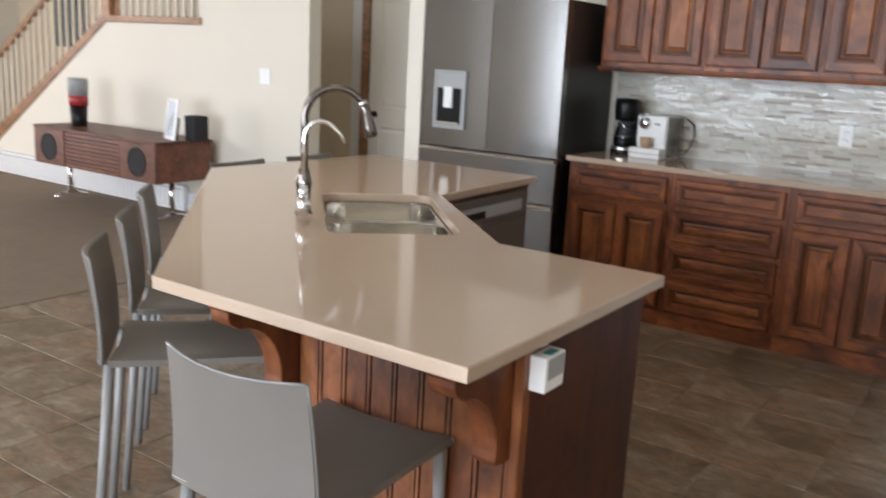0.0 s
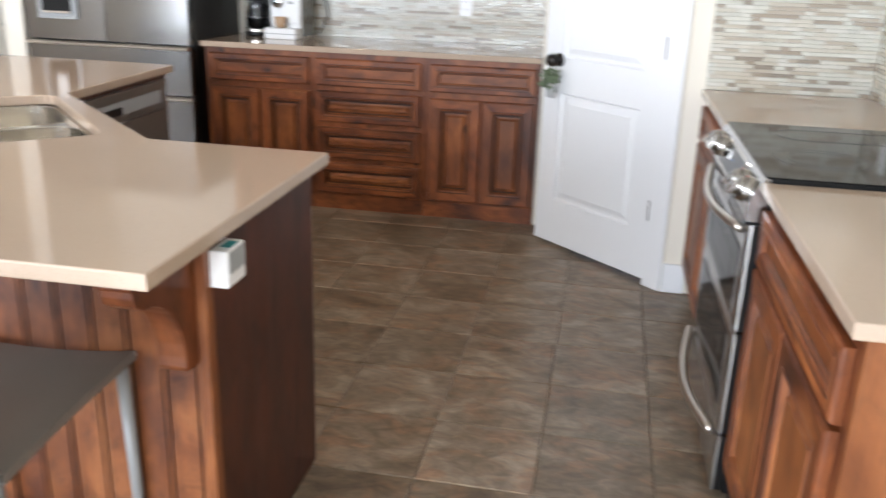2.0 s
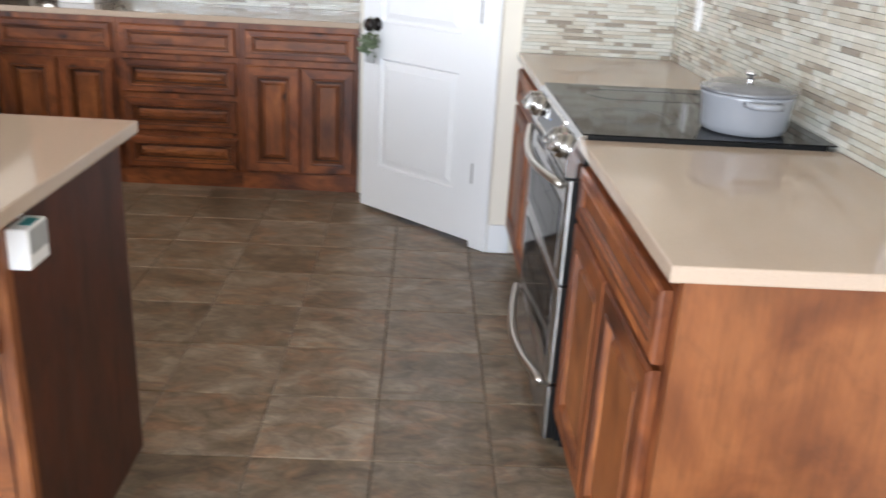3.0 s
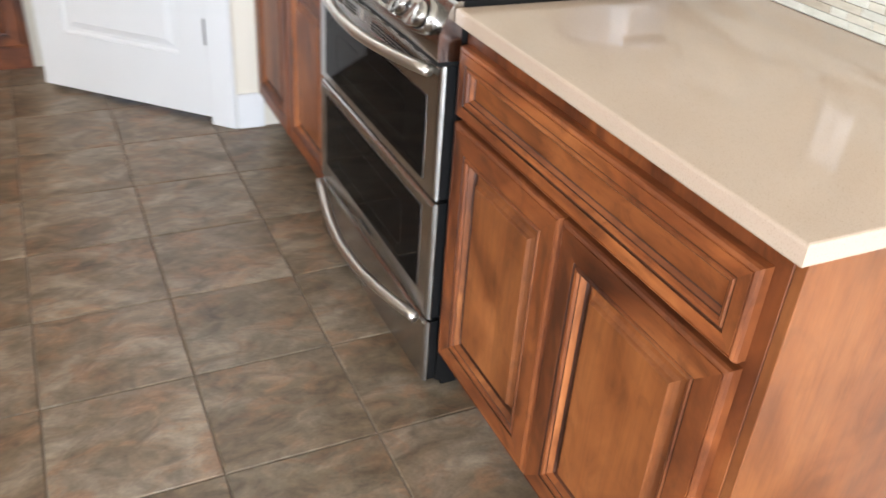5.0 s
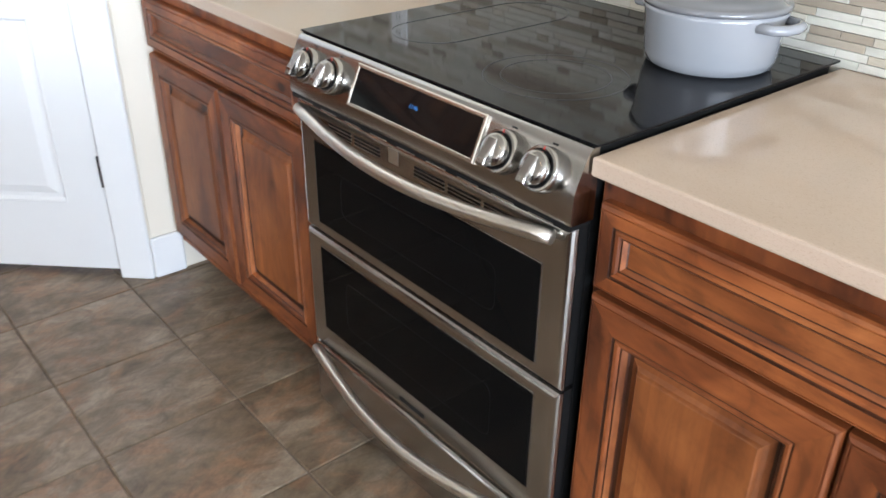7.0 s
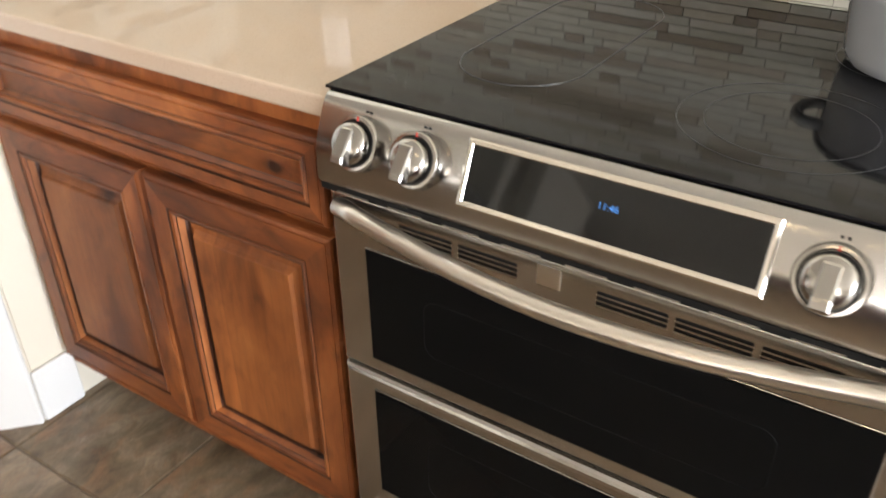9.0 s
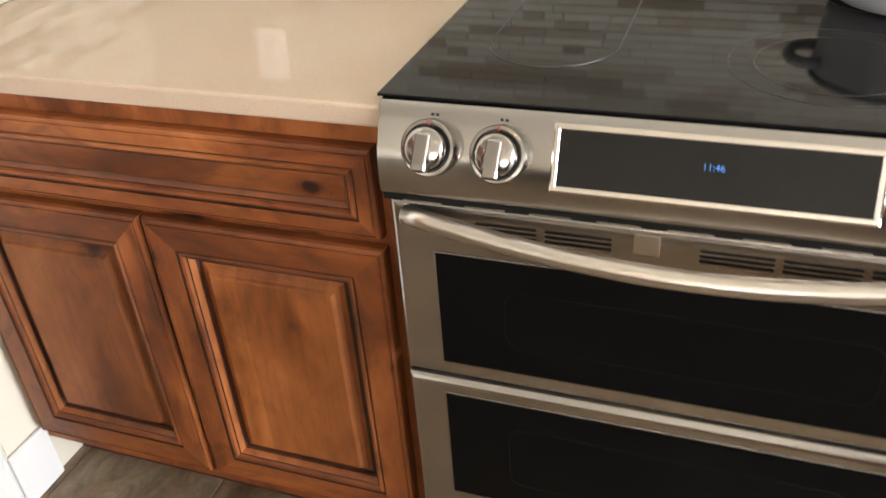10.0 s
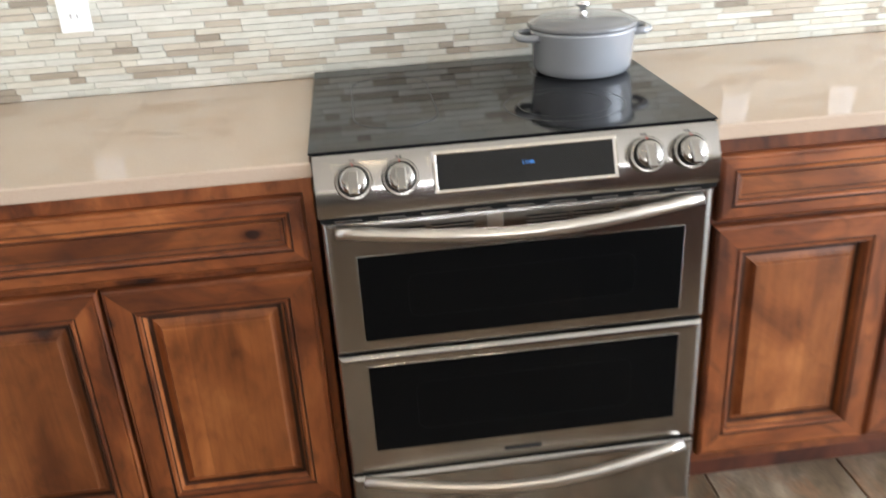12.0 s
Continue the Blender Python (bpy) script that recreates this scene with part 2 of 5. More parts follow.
def brushed(name, color, rough, along):
    m = material(name, rough, 1.0, color)
    g = Graph(m)
    sc = [700, 700, 700]
    sc["xyz".index(along)] = 6
    f = g.noise(g.coords(sc), 1.0, 3)
    soft = g.noise(g.coords((3, 3, 3)), 1.0, 3)
    g.color(g.mix(f, tuple(v * 0.97 for v in color), tuple(v * 1.03 for v in color)))
    g.rough(soft, rough - 0.03, rough + 0.04)
    return m


STEEL = brushed("brushed_stainless", (0.435, 0.425, 0.41), 0.17, "x")
_t = STEEL.node_tree
_b = _t.nodes["Principled BSDF"]
_v = _t.nodes.new("ShaderNodeCombineXYZ")
_v.inputs[2].default_value = 1.0
_t.links.new(_v.outputs[0], _b.inputs["Tangent"])
_b.inputs["Anisotropic"].default_value = 0.75
STEEL_V = brushed("brushed_stainless_upright", (0.25, 0.246, 0.24), 0.23, "z")
SATIN = brushed("satin_steel_bar", (0.66, 0.62, 0.56), 0.29, "x")
BEZEL = material("polished_steel_bezel", 0.20, 1.0, (0.66, 0.62, 0.56))
CHROME = material("chrome", 0.06, 1.0, (0.78, 0.78, 0.79))
BRONZE = material("brushed_dark_nickel", 0.20, 1.0, (0.17, 0.15, 0.14))
KNOBSTEEL = brushed("turned_steel_knob", (0.36, 0.345, 0.325), 0.17, "x")
SINKSTEEL = brushed("sink_steel", (0.66, 0.63, 0.58), 0.16, "y")
BLACKGLASS = material("black_ceramic_glass", 0.06, 0.0, (0.004, 0.004, 0.005))
BLACKGLASS.node_tree.nodes["Principled BSDF"].inputs["Specular IOR Level"].default_value = 0.17
DISPLAYGLASS = material("glossy_display_glass", 0.05, 0.0, (0.006, 0.006, 0.006))
DISPLAYGLASS.node_tree.nodes["Principled BSDF"].inputs["Specular IOR Level"].default_value = 0.34
OVENGLASS = material("dark_oven_glass", 0.05, 0.0, (0.004, 0.004, 0.004))
OVENGLASS.node_tree.nodes["Principled BSDF"].inputs["Specular IOR Level"].default_value = 0.05
BLACK = material("black_plastic", 0.35, 0.0, (0.008, 0.008, 0.008))
BLACK.node_tree.nodes["Principled BSDF"].inputs["Specular IOR Level"].default_value = 0.22
DARKSIDE = material("dark_fridge_side", 0.4, 0.0, (0.020, 0.018, 0.017))
RINGMARK = material("printed_burner_ring", 0.3, 0.0, (0.026, 0.026, 0.028))
GREYPRINT = material("grey_print", 0.5, 0.0, (0.008, 0.008, 0.008))
DWSTEEL = material("grey_appliance_steel", 0.34, 0.6, (0.20, 0.185, 0.165))
INNERRIM = material("oven_cavity_rim", 0.5, 0.0, (0.006, 0.006, 0.006))
INNERRIM.node_tree.nodes["Principled BSDF"].inputs["Specular IOR Level"].default_value = 0.06
REDPRINT = material("red_print", 0.5, 0.0, (0.45, 0.03, 0.02))
PLASTIC = material("white_plastic", 0.30, 0.0, (0.86, 0.86, 0.85))
GREYPL = material("grey_plastic", 0.4, 0.0, (0.36, 0.37, 0.37))
TEAL = material("teal_label", 0.4, 0.0, (0.03, 0.26, 0.28))
KNOB = material("oil_rubbed_bronze", 0.32, 0.7, (0.022, 0.018, 0.016))
ENAMEL = material("grey_enamel", 0.18, 0.0, (0.34, 0.35, 0.37), coat=0.5)
_g = Graph(ENAMEL)
_g.color(_g.mix(_g.noise(_g.coords((1, 1, 1)), 14, 3), (0.25, 0.26, 0.28), (0.285, 0.295, 0.315)))
# Lid enamel: the dark surroundings it mirrors are put into its grey.
LIDGREY = material("enamel_with_dark_reflection", 0.20, 0.0, (0.15, 0.152, 0.16), coat=0.4)
BLUELED = material("blue_clock_digits", 0.5, 0.0, (0.02, 0.1, 0.3))
BLUELED.node_tree.nodes["Principled BSDF"].inputs["Emission Color"].default_value = (0.05, 0.35, 1.0, 1)
BLUELED.node_tree.nodes["Principled BSDF"].inputs["Emission Strength"].default_value = 0.5
LAMPGLOW = material("warm_lamp_lens", 0.5, 0.0, (0.8, 0.75, 0.6))
LAMPGLOW.node_tree.nodes["Principled BSDF"].inputs["Emission Color"].default_value = (1.0, 0.78, 0.48, 1)
LAMPGLOW.node_tree.nodes["Principled BSDF"].inputs["Emission Strength"].default_value = 40.0


def leather(name, a, b):
    m = material(name, 0.38, coat=0.12)
    g = Graph(m)
    vo = g.n("TexVoronoi")
    vo.inputs["Scale"].default_value = 420
    g.l(g.coords((1, 1, 1)), vo.inputs["Vector"])
    n2 = g.noise(g.coords((1, 1, 1), 9), 6, 3)
    g.color(g.mix(n2, a, b))
    g.bump(vo.outputs["Distance"], 0.12, 0.001)
    g.rough(n2, 0.36, 0.5)
    return m


LEATHER = leather("taupe_leather", (0.146, 0.134, 0.120), (0.176, 0.163, 0.147))
LEGSKIN = leather("leather_wrapped_legs", (0.20, 0.20, 0.195), (0.245, 0.245, 0.24))
STITCH = material("pale_stitching", 0.6, 0.0, (0.5, 0.5, 0.48))
SPEAKER = material("speaker_cloth", 0.85, 0.0, (0.018, 0.019, 0.022))
REDBAND = material("red_band", 0.4, 0.0, (0.42, 0.03, 0.035))
DARKTEAL = material("dark_teal_print", 0.5, 0.0, (0.012, 0.06, 0.085))
PHOTO = material("pale_photo_print", 0.3, 0.0, (0.55, 0.60, 0.68))
LEAF = material("grey_green_leaf", 0.6, 0.0, (0.13, 0.17, 0.095))
GLASS = material("clear_glass", 0.02, 0.0, (1, 1, 1))
GLASS.node_tree.nodes["Principled BSDF"].inputs["Transmission Weight"].default_value = 1.0
TAN = material("tan_ceramic", 0.4, 0.0, (0.50, 0.33, 0.20))

# ---- mesh helpers ----


def mesh_ob(name, bm, mats, parent=None, label="", smooth=False):
    bmesh.ops.recalc_face_normals(bm, faces=bm.faces[:])
    me = bpy.data.meshes.new(name)
    bm.to_mesh(me)
    bm.free()
    for m in (mats if isinstance(mats, (list, tuple)) else [mats]):
        me.materials.append(m)
    if smooth:
        me.shade_smooth()
    ob = new(name, me)
    if parent:
        ob.parent = parent
    if label:
        ob["label"] = label
    return ob


def part(name, bm, mat, parent, label="", smooth=False):
    return mesh_ob(name, bm, mat, parent, label, smooth)


def root(name, m, label, category, group=""):
    ob = new(name)
    ob.empty_display_size = 0.05
    ob.matrix_world = m
    return tagged(ob, label, category, group)


def add_box(bm, x0, x1, y0, y1, z0, z1, bevel=0.0, seg=1, mat=0):
    r = bmesh.ops.create_cube(bm, size=1.0, matrix=Matrix.Translation(((x0 + x1) / 2, (y0 + y1) / 2, (z0 + z1) / 2)) @ Matrix.Diagonal((x1 - x0, y1 - y0, z1 - z0, 1)))
    faces = {f for v in r["verts"] for f in v.link_faces}
    if bevel:
        es = {e for v in r["verts"] for e in v.link_edges}
        out = bmesh.ops.bevel(bm, geom=list(es), offset=bevel, segments=seg, affect="EDGES", profile=0.5)
        faces |= set(out["faces"])
    for f in faces:
        if f.is_valid:
            f.material_index = mat
    return bm


def box(x0, x1, y0, y1, z0, z1, bevel=0.0, seg=1):
    return add_box(bmesh.new(), x0, x1, y0, y1, z0, z1, bevel, seg)


def slab(points, z0, z1, bevel=0.0, seg=2):
    """A flat plate with the outline given, top at z1."""
    bm = bmesh.new()
    f = bm.faces.new([bm.verts.new((x, y, z1)) for x, y in points])
    if f.normal.z < 0:
        f.normal_flip()
    r = bmesh.ops.extrude_face_region(bm, geom=[f])
    bmesh.ops.translate(bm, verts=[v for v in r["geom"] if isinstance(v, bmesh.types.BMVert)], vec=(0, 0, z0 - z1))
    if bevel:
        es = [e for e in bm.edges if abs(e.verts[0].co.z - e.verts[1].co.z) < 1e-6]
        bmesh.ops.bevel(bm, geom=es, offset=bevel, segments=seg, affect="EDGES", profile=0.5)
    return bm


def prism(profile, axis, a, b, bevel=0.0):
    """A closed profile (two coordinates in cyclic order of the other axes) drawn out along an axis from a to b."""
    def at(p, d):
        return {"x": (d, p[0], p[1]), "y": (p[0], d, p[1]), "z": (p[0], p[1], d)}[axis]
    bm = bmesh.new()
    lo = [bm.verts.new(at(p, a)) for p in profile]
    hi = [bm.verts.new(at(p, b)) for p in profile]
    n = len(profile)
    for i in range(n):
        bm.faces.new((lo[i], lo[(i + 1) % n], hi[(i + 1) % n], hi[i]))
    bm.faces.new(lo[::-1])
    bm.faces.new(hi)
    bmesh.ops.recalc_face_normals(bm, faces=bm.faces[:])
    if bevel:
        bmesh.ops.bevel(bm, geom=bm.edges[:], offset=bevel, segments=1, affect="EDGES")
    return bm


def lathe(profile, seg=32, center=(0, 0, 0)):
    bm = bmesh.new()
    rings = []
    for r, z in profile:
        if r < 1e-5:
            rings.append([bm.verts.new((center[0], center[1], center[2] + z))])
        else:
            rings.append([bm.verts.new((center[0] + r * math.cos(2 * math.pi * k / seg), center[1] + r * math.sin(2 * math.pi * k / seg), center[2] + z)) for k in range(seg)])
    for p, q in zip(rings, rings[1:]):
        for k in range(seg):
            a, b = p[k % len(p)], p[(k + 1) % len(p)]
            c, d = q[(k + 1) % len(q)], q[k % len(q)]
            vs = list(dict.fromkeys((a, b, c, d)))
            if len(vs) > 2:
                bm.faces.new(vs)
    return bm


def tube(points, radii, seg=12, caps=True):
    """A round bar along points; radii is one number or one for each point."""
    if isinstance(radii, (int, float)):
        radii = [radii] * len(points)
    pts = [Vector(p) for p in points]
    bm = bmesh.new()
    rings = []
    side = None
    for i, p in enumerate(pts):
        d = (pts[min(i + 1, len(pts) - 1)] - pts[max(i - 1, 0)]).normalized()
        if side is None:
            side = d.orthogonal().normalized()
        side = (side - d * side.dot(d)).normalized()
        up = d.cross(side)
        rings.append([bm.verts.new(p + radii[i] * (side * math.cos(2 * math.pi * k / seg) + up * math.sin(2 * math.pi * k / seg))) for k in range(seg)])
    for p, q in zip(rings, rings[1:]):
        for k in range(seg):
            bm.faces.new((p[k], p[(k + 1) % seg], q[(k + 1) % seg], q[k]))
    if caps:
        bm.faces.new(rings[0][::-1])
        bm.faces.new(rings[-1])
    return bm


def nested(w, h, profile):
    """A board w wide and h high whose front is a run of rectangles: (inset, depth) pairs, depth towards the viewer being negative."""
    bm = bmesh.new()
    rings = [[bm.verts.new((px, d, pz)) for px, pz in ((i, i), (w - i, i), (w - i, h - i), (i, h - i))] for i, d in profile]
    for p, q in zip(rings, rings[1:]):
        for k in range(4):
            bm.faces.new((p[k], p[(k + 1) % 4], q[(k + 1) % 4], q[k]))
    bm.faces.new(rings[-1])
    bm.faces.new(rings[0][::-1])
    return bm


def structure(name, bm, mat, label="", category=""):
    return tagged(mesh_ob(name, bm, mat), label, category, kind="structure")

# ---- plan ----
WALL_X = 1.155          # wall behind the range
PANTRY_Y = 3.55         # short wall beside the counter end
BACK_Y = 5.0            # wall behind the long run of cabinets
TOP = 0.915             # counter height
FRONT_X = 0.518         # face of the cabinets beside the range
FAR_Y = 4.388           # face of the long run
H = 2.75

# ---- setting ----
structure("floor", box(-4.29, WALL_X + 0.2, -4.1, 8.3, -0.12, -0.0034), GROUT, "dark grout bed under brown slate-look floor tiles", "floor")
structure("floor_living", box(-11.0, -4.29, -4.1, 8.3, -0.12, 0.004), CARPET, "brown looped carpet in the living room", "carpet")
structure("ceiling", box(-11.2, WALL_X + 0.2, -4.2, 8.4, H, H + 0.15), CEIL, "plain off-white painted ceiling", "ceiling")
structure("wall_east", box(WALL_X, WALL_X + 0.15, -0.6, PANTRY_Y + 0.1, 0, H), CREAM, "cream painted wall behind the range", "wall")
structure("wall_pantry_side", box(0.418, WALL_X, PANTRY_Y, PANTRY_Y + 0.11, 0, H), CREAM, "short cream wall beside the pantry door", "wall")
structure("wall_north", box(-3.35, 0.0, BACK_Y, BACK_Y + 0.12, 0, H), CREAM, "cream painted wall behind the long cabinets", "wall")
structure("wall_pantry_return", box(-0.245, -0.145, 4.40, BACK_Y, 0, H), CREAM, "cream wall return beside the cabinets", "wall")
bm = bmesh.new()
add_box(bm, -11.15, -11.0, -4.1, -1.2, 0, H)
add_box(bm, -11.15, -11.0, 2.4, 8.3, 0, H)
add_box(bm, -11.15, -11.0, -1.2, 2.4, 0, 0.45)
add_box(bm, -11.15, -11.0, -1.2, 2.4, 2.5, H)
structure("wall_far_west", bm, CREAM, "cream painted far wall of the living room", "wall")
# window wall behind the walker, with its openings
bm = bmesh.new()
for x0, x1 in ((-11.0, -5.6), (0.2, WALL_X + 0.15)):
    add_box(bm, x0, x1, -4.1, -3.95, 0, H)
add_box(bm, -5.6, 0.2, -4.1, -3.95, 0, 0.42)
add_box(bm, -5.6, 0.2, -4.1, -3.95, 2.48, H)
structure("wall_south", bm, CREAM, "cream painted window wall", "wall")
structure("wall_east_south", box(WALL_X, WALL_X + 0.15, -3.95, -0.6, 0, H), CREAM, "cream painted wall near the windows", "wall")


def window(name, m, w, h, bars):
    ob = tagged(new(name), "white framed window letting in daylight", "window", kind="structure")
    ob.matrix_world = m
    bm = bmesh.new()
    for a, b, c, d in ((0, 0.06, 0, h), (w - 0.06, w, 0, h), (0.06, w - 0.06, 0, 0.06), (0.06, w - 0.06, h - 0.06, h)):
        add_box(bm, a, b, -0.04, 0.04, c, d, 0.004)
    part("window_frame", bm, WHITE, ob)
    for k in range(1, bars):
        part("mullion", box(w * k / bars - 0.025, w * k / bars + 0.025, -0.03, 0.03, 0.06, h - 0.06, 0.004), WHITE, ob)
    for k in range(bars):
        p = part("pane", box(w * k / bars + 0.03, w * (k + 1) / bars - 0.03, -0.004, 0.004, 0.06, h - 0.06), GLASS, ob)
        p.visible_shadow = False


window("window_1", pose(-5.6, -4.03, 0.42), 5.8, 2.06, 5)
window("window_2", pose(-11.08, -1.2, 0.45, 0, 0, 90), 3.6, 2.05, 3)

# diagonal pantry wall with its door
P0, P1 = Vector((-0.245, 4.175)), Vector((0.418, 3.545))
DIAG = math.degrees(math.atan2(P1.y - P0.y, P1.x - P0.x))
DLEN = (P1 - P0).length
PANTRY = pose(P0.x, P0.y, 0, 0, 0, DIAG)
D0, D1 = 0.045, 0.805
bm = bmesh.new()
add_box(bm, 0.0, D0 + 0.02, 0.05, 0.11, 0, 2.06)
add_box(bm, D1 + 0.012, DLEN, 0.0, 0.11, 0, H)
add_box(bm, 0.0, D1 + 0.012, 0.0, 0.11, 2.06, H)
ob = structure("wall_pantry", bm, CREAM, "cream diagonal pantry wall", "wall")
ob.matrix_world = PANTRY


PANEL = ((0, 0.030), (0, 0.004), (0.003, 0.001), (0.012, 0.010), (0.024, 0.010), (0.050, 0.0015), (0.051, 0.0015))


def panel_door(ob, x0, x1, y, mat=WHITE):
    """A moulded two-panel door: stiles, rails and sunk panels."""
    st = 0.125
    for nm, a, b, c, d in (("stile", x0, x0 + st, 0.022, 2.05), ("stile", x1 - st, x1, 0.022, 2.05), ("rail", x0 + st, x1 - st, 0.022, 0.245),
                           ("rail", x0 + st, x1 - st, 0.790, 0.955), ("rail", x0 + st, x1 - st, 1.925, 2.05)):
        part(nm, box(a, b, y, y + 0.034, c, d), mat, ob)
    for z0, z1 in ((0.245, 0.790), (0.955, 1.925)):
        q = part("panel", nested(x1 - x0 - 2 * st, z1 - z0, PANEL), mat, ob)
        q.matrix_basis = pose(x0 + st, y, z0)


pd = tagged(new("door_1"), "white two-panel pantry door with a dark knob", "door", kind="structure")
pd.matrix_world = PANTRY
panel_door(pd, D0, D1, 0.004)
for nm, a, b, c, d in (("casing", D1 + 0.004, DLEN - 0.002, 0.0, 2.12), ("head_casing", 0.0, DLEN - 0.002, 2.122, 2.21)):
    part(nm, box(a, b, -0.016, -0.0005, c, d, 0.004), WHITE, pd)
for z in (0.305, 1.02, 1.78):
    part("hinge", tube(((D1 + 0.001, -0.006, z), (D1 + 0.001, -0.006, z + 0.095)), 0.0065, 10), KNOB, pd, "dark bronze hinge")
kb = lathe(((0, 0), (0.032, 0.0), (0.033, 0.004), (0.028, 0.010), (0.013, 0.012), (0.011, 0.030), (0.020, 0.036), (0.029, 0.046), (0.031, 0.056), (0.027, 0.067), (0.014, 0.074), (0, 0.0755)), 24)
bmesh.ops.rotate(kb, verts=kb.verts, cent=(0, 0, 0), matrix=Matrix.Rotation(radians(90), 3, "X"))
q = part("door_knob", kb, KNOB, pd, "round dark bronze knob", True)
q.matrix_basis = pose(D0 + 0.098, 0.004, 0.945)

for nm, bm, m in (("baseboard", box(0.0, 0.10, -0.014, 0.0, 0.0, 0.135, 0.004), pose(0.416, PANTRY_Y - 0.0005, 0)),
                  ("baseboard", box(-11.0, -4.53, -0.016, 0.0, 0.004, 0.16, 0.004), pose(0, 4.6495, 0))):
    ob = structure(nm, bm, WHITE, "white painted baseboard", "baseboard")
    ob.matrix_world = m

# living room wall, cut along the stair
ob = structure("wall_living", prism(((-9.70, 0.0), (-4.53, 0.0), (-4.53, H), (-5.77, H), (-5.77, 1.60), (-7.12, 1.60)), "y", 4.65, 4.78), CREAM, "cream wall cut along the staircase", "wall")
structure("wall_stair_back", box(-11.0, -3.35, 6.0, 6.12, 0, H), SHADETAN, "wall behind the stairs and hall, tan for its shade", "wall")
structure("wall_fridge_side", box(-3.315, -3.195, 4.30, 6.0, 0, H), CREAM, "cream wall end beside the refrigerator", "wall")
st = root("staircase_railing", pose(0, 0, 0), "stair railing with oak cap and pale balusters", "railing")
SL = 1.60 / 2.58
part("skirt_cap", prism(((-9.72, -0.002), (-9.62, -0.002), (-7.09, 1.605), (-5.76, 1.605), (-5.76, 1.66), (-7.14, 1.66), (-9.75, 0.055)), "y", 4.63, 4.80, 0.002), TRIMWOOD, st)
for k in range(21):
    x = -9.55 + 0.115 * k
    z = (x + 9.70) * SL + 0.02
    part("baluster", box(x - 0.012, x + 0.012, 4.70, 4.724, z, z + 0.86), SHADETAN, st)
for k in range(12):
    x = -7.0 + 0.105 * k
    part("baluster", box(x - 0.012, x + 0.012, 4.70, 4.724, 1.655, 2.50), TRIMWOOD if k == 0 else CREAM, st)
part("newel_post", box(-7.17, -7.06, 4.66, 4.77, 1.655, 2.65, 0.006), TRIMWOOD, st)
part("handrail", prism(((-9.60, 0.88), (-7.15, 0.88 + 2.45 * SL), (-7.15, 0.95 + 2.45 * SL), (-9.60, 0.95)), "y", 4.685, 4.74, 0.006), TRIMWOOD, st)
part("handrail", box(-7.06, -5.772, 4.685, 4.74, 2.50, 2.56, 0.006), TRIMWOOD, st)
ob = mesh_ob("wall_hanging", nested(0.75, 0.9, ((0, 0.02), (0, 0), (0.03, -0.005), (0.032, 0.0))), DARKTEAL)
ob.matrix_world = pose(-10.18, 5.979, 1.33)
tagged(ob, "dark teal picture on the stair wall", "picture")
dr2 = tagged(new("door_2"), "cream panelled hall door with a dark knob", "door", kind="structure")
dr2.matrix_world = pose(-5.02, 5.995, 0)
panel_door(dr2, 0.0, 0.78, -0.036, CREAM)
part("jamb", box(-0.10, -0.012, -0.05, -0.001, 0.0, 2.07, 0.003), TRIMWOOD, dr2, "brown stained door jamb")
part("casing", box(-0.235, -0.104, -0.02, -0.001, 0.0, 2.12, 0.004), WHITE, dr2)
q = part("door_knob", lathe(((0, -0.075), (0.02, -0.070), (0.03, -0.055), (0.02, -0.037), (0.011, -0.030), (0.012, -0.012), (0.03, -0.008), (0.03, 0)), 20), KNOB, dr2, "round dark knob", True)
q.data.transform(Matrix.Rotation(radians(-90), 4, "X"))
q.matrix_basis = pose(0.075, -0.034, 0.90)

bh = root("baseboard_heater", pose(-9.6, 4.634, 0.004), "long white baseboard heater under the console", "heater")
part("cover", box(0.0, 3.66, -0.055, -0.002, 0.0, 0.225, 0.006), WHITE, bh)
part("top_slot", box(0.02, 3.64, -0.0560, -0.0545, 0.186, 0.194), GREYPL, bh)
for k in range(60):
    part("fin", box(0.04 + 0.06 * k, 0.046 + 0.06 * k, -0.0562, -0.0545, 0.036, 0.180), GREYPL, bh)
part("lower_seam", box(0.02, 3.64, -0.0560, -0.0545, 0.030, 0.033), GREYPL, bh)

# ---- cabinets ----


def front_profile(stile, wide):
    """Insets and depths of a mitred frame, then of the panel in it; the marks tell which steps take the darker groove
    wood.
    """
    t = 0.022
    frame_steps = [(0.0, 0.0), (0.0, -t + 0.008), (0.002, -t + 0.003), (0.006, -t), (0.0065, -t + 0.002), (0.009, -t + 0.002), (0.0095, -t), (stile, -t),
                   (stile + 0.001, -t + 0.003), (stile + 0.004, -t + 0.003), (stile + 0.006, -t), (stile + 0.011, -t + 0.001), (stile + 0.013, -t + 0.006),
                   (stile + 0.016, -t + 0.006)]
    dark_steps = {7, 8, 12}
    a = stile + 0.016
    if wide:
        panel_steps = [(a, -t + 0.006), (a + 0.005, -t + 0.016), (a + 0.007, -t + 0.0205), (a + 0.013, -t + 0.0205), (a + 0.021, -t + 0.0180), (a + 0.027, -t + 0.0130), (a + 0.0295, -t + 0.0080), (a + 0.031, -t + 0.0065)]
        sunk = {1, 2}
    else:
        panel_steps = [(a, -t + 0.006), (a + 0.005, -t + 0.012), (a + 0.0065, -t + 0.014)]
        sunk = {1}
    return frame_steps, dark_steps, panel_steps, sunk


def rectangles(bm, w, h, steps):
    return [[bm.verts.new((px, d, pz)) for px, pz in ((i, i), (w - i, i), (w - i, h - i), (i, h - i))] for i, d in steps]


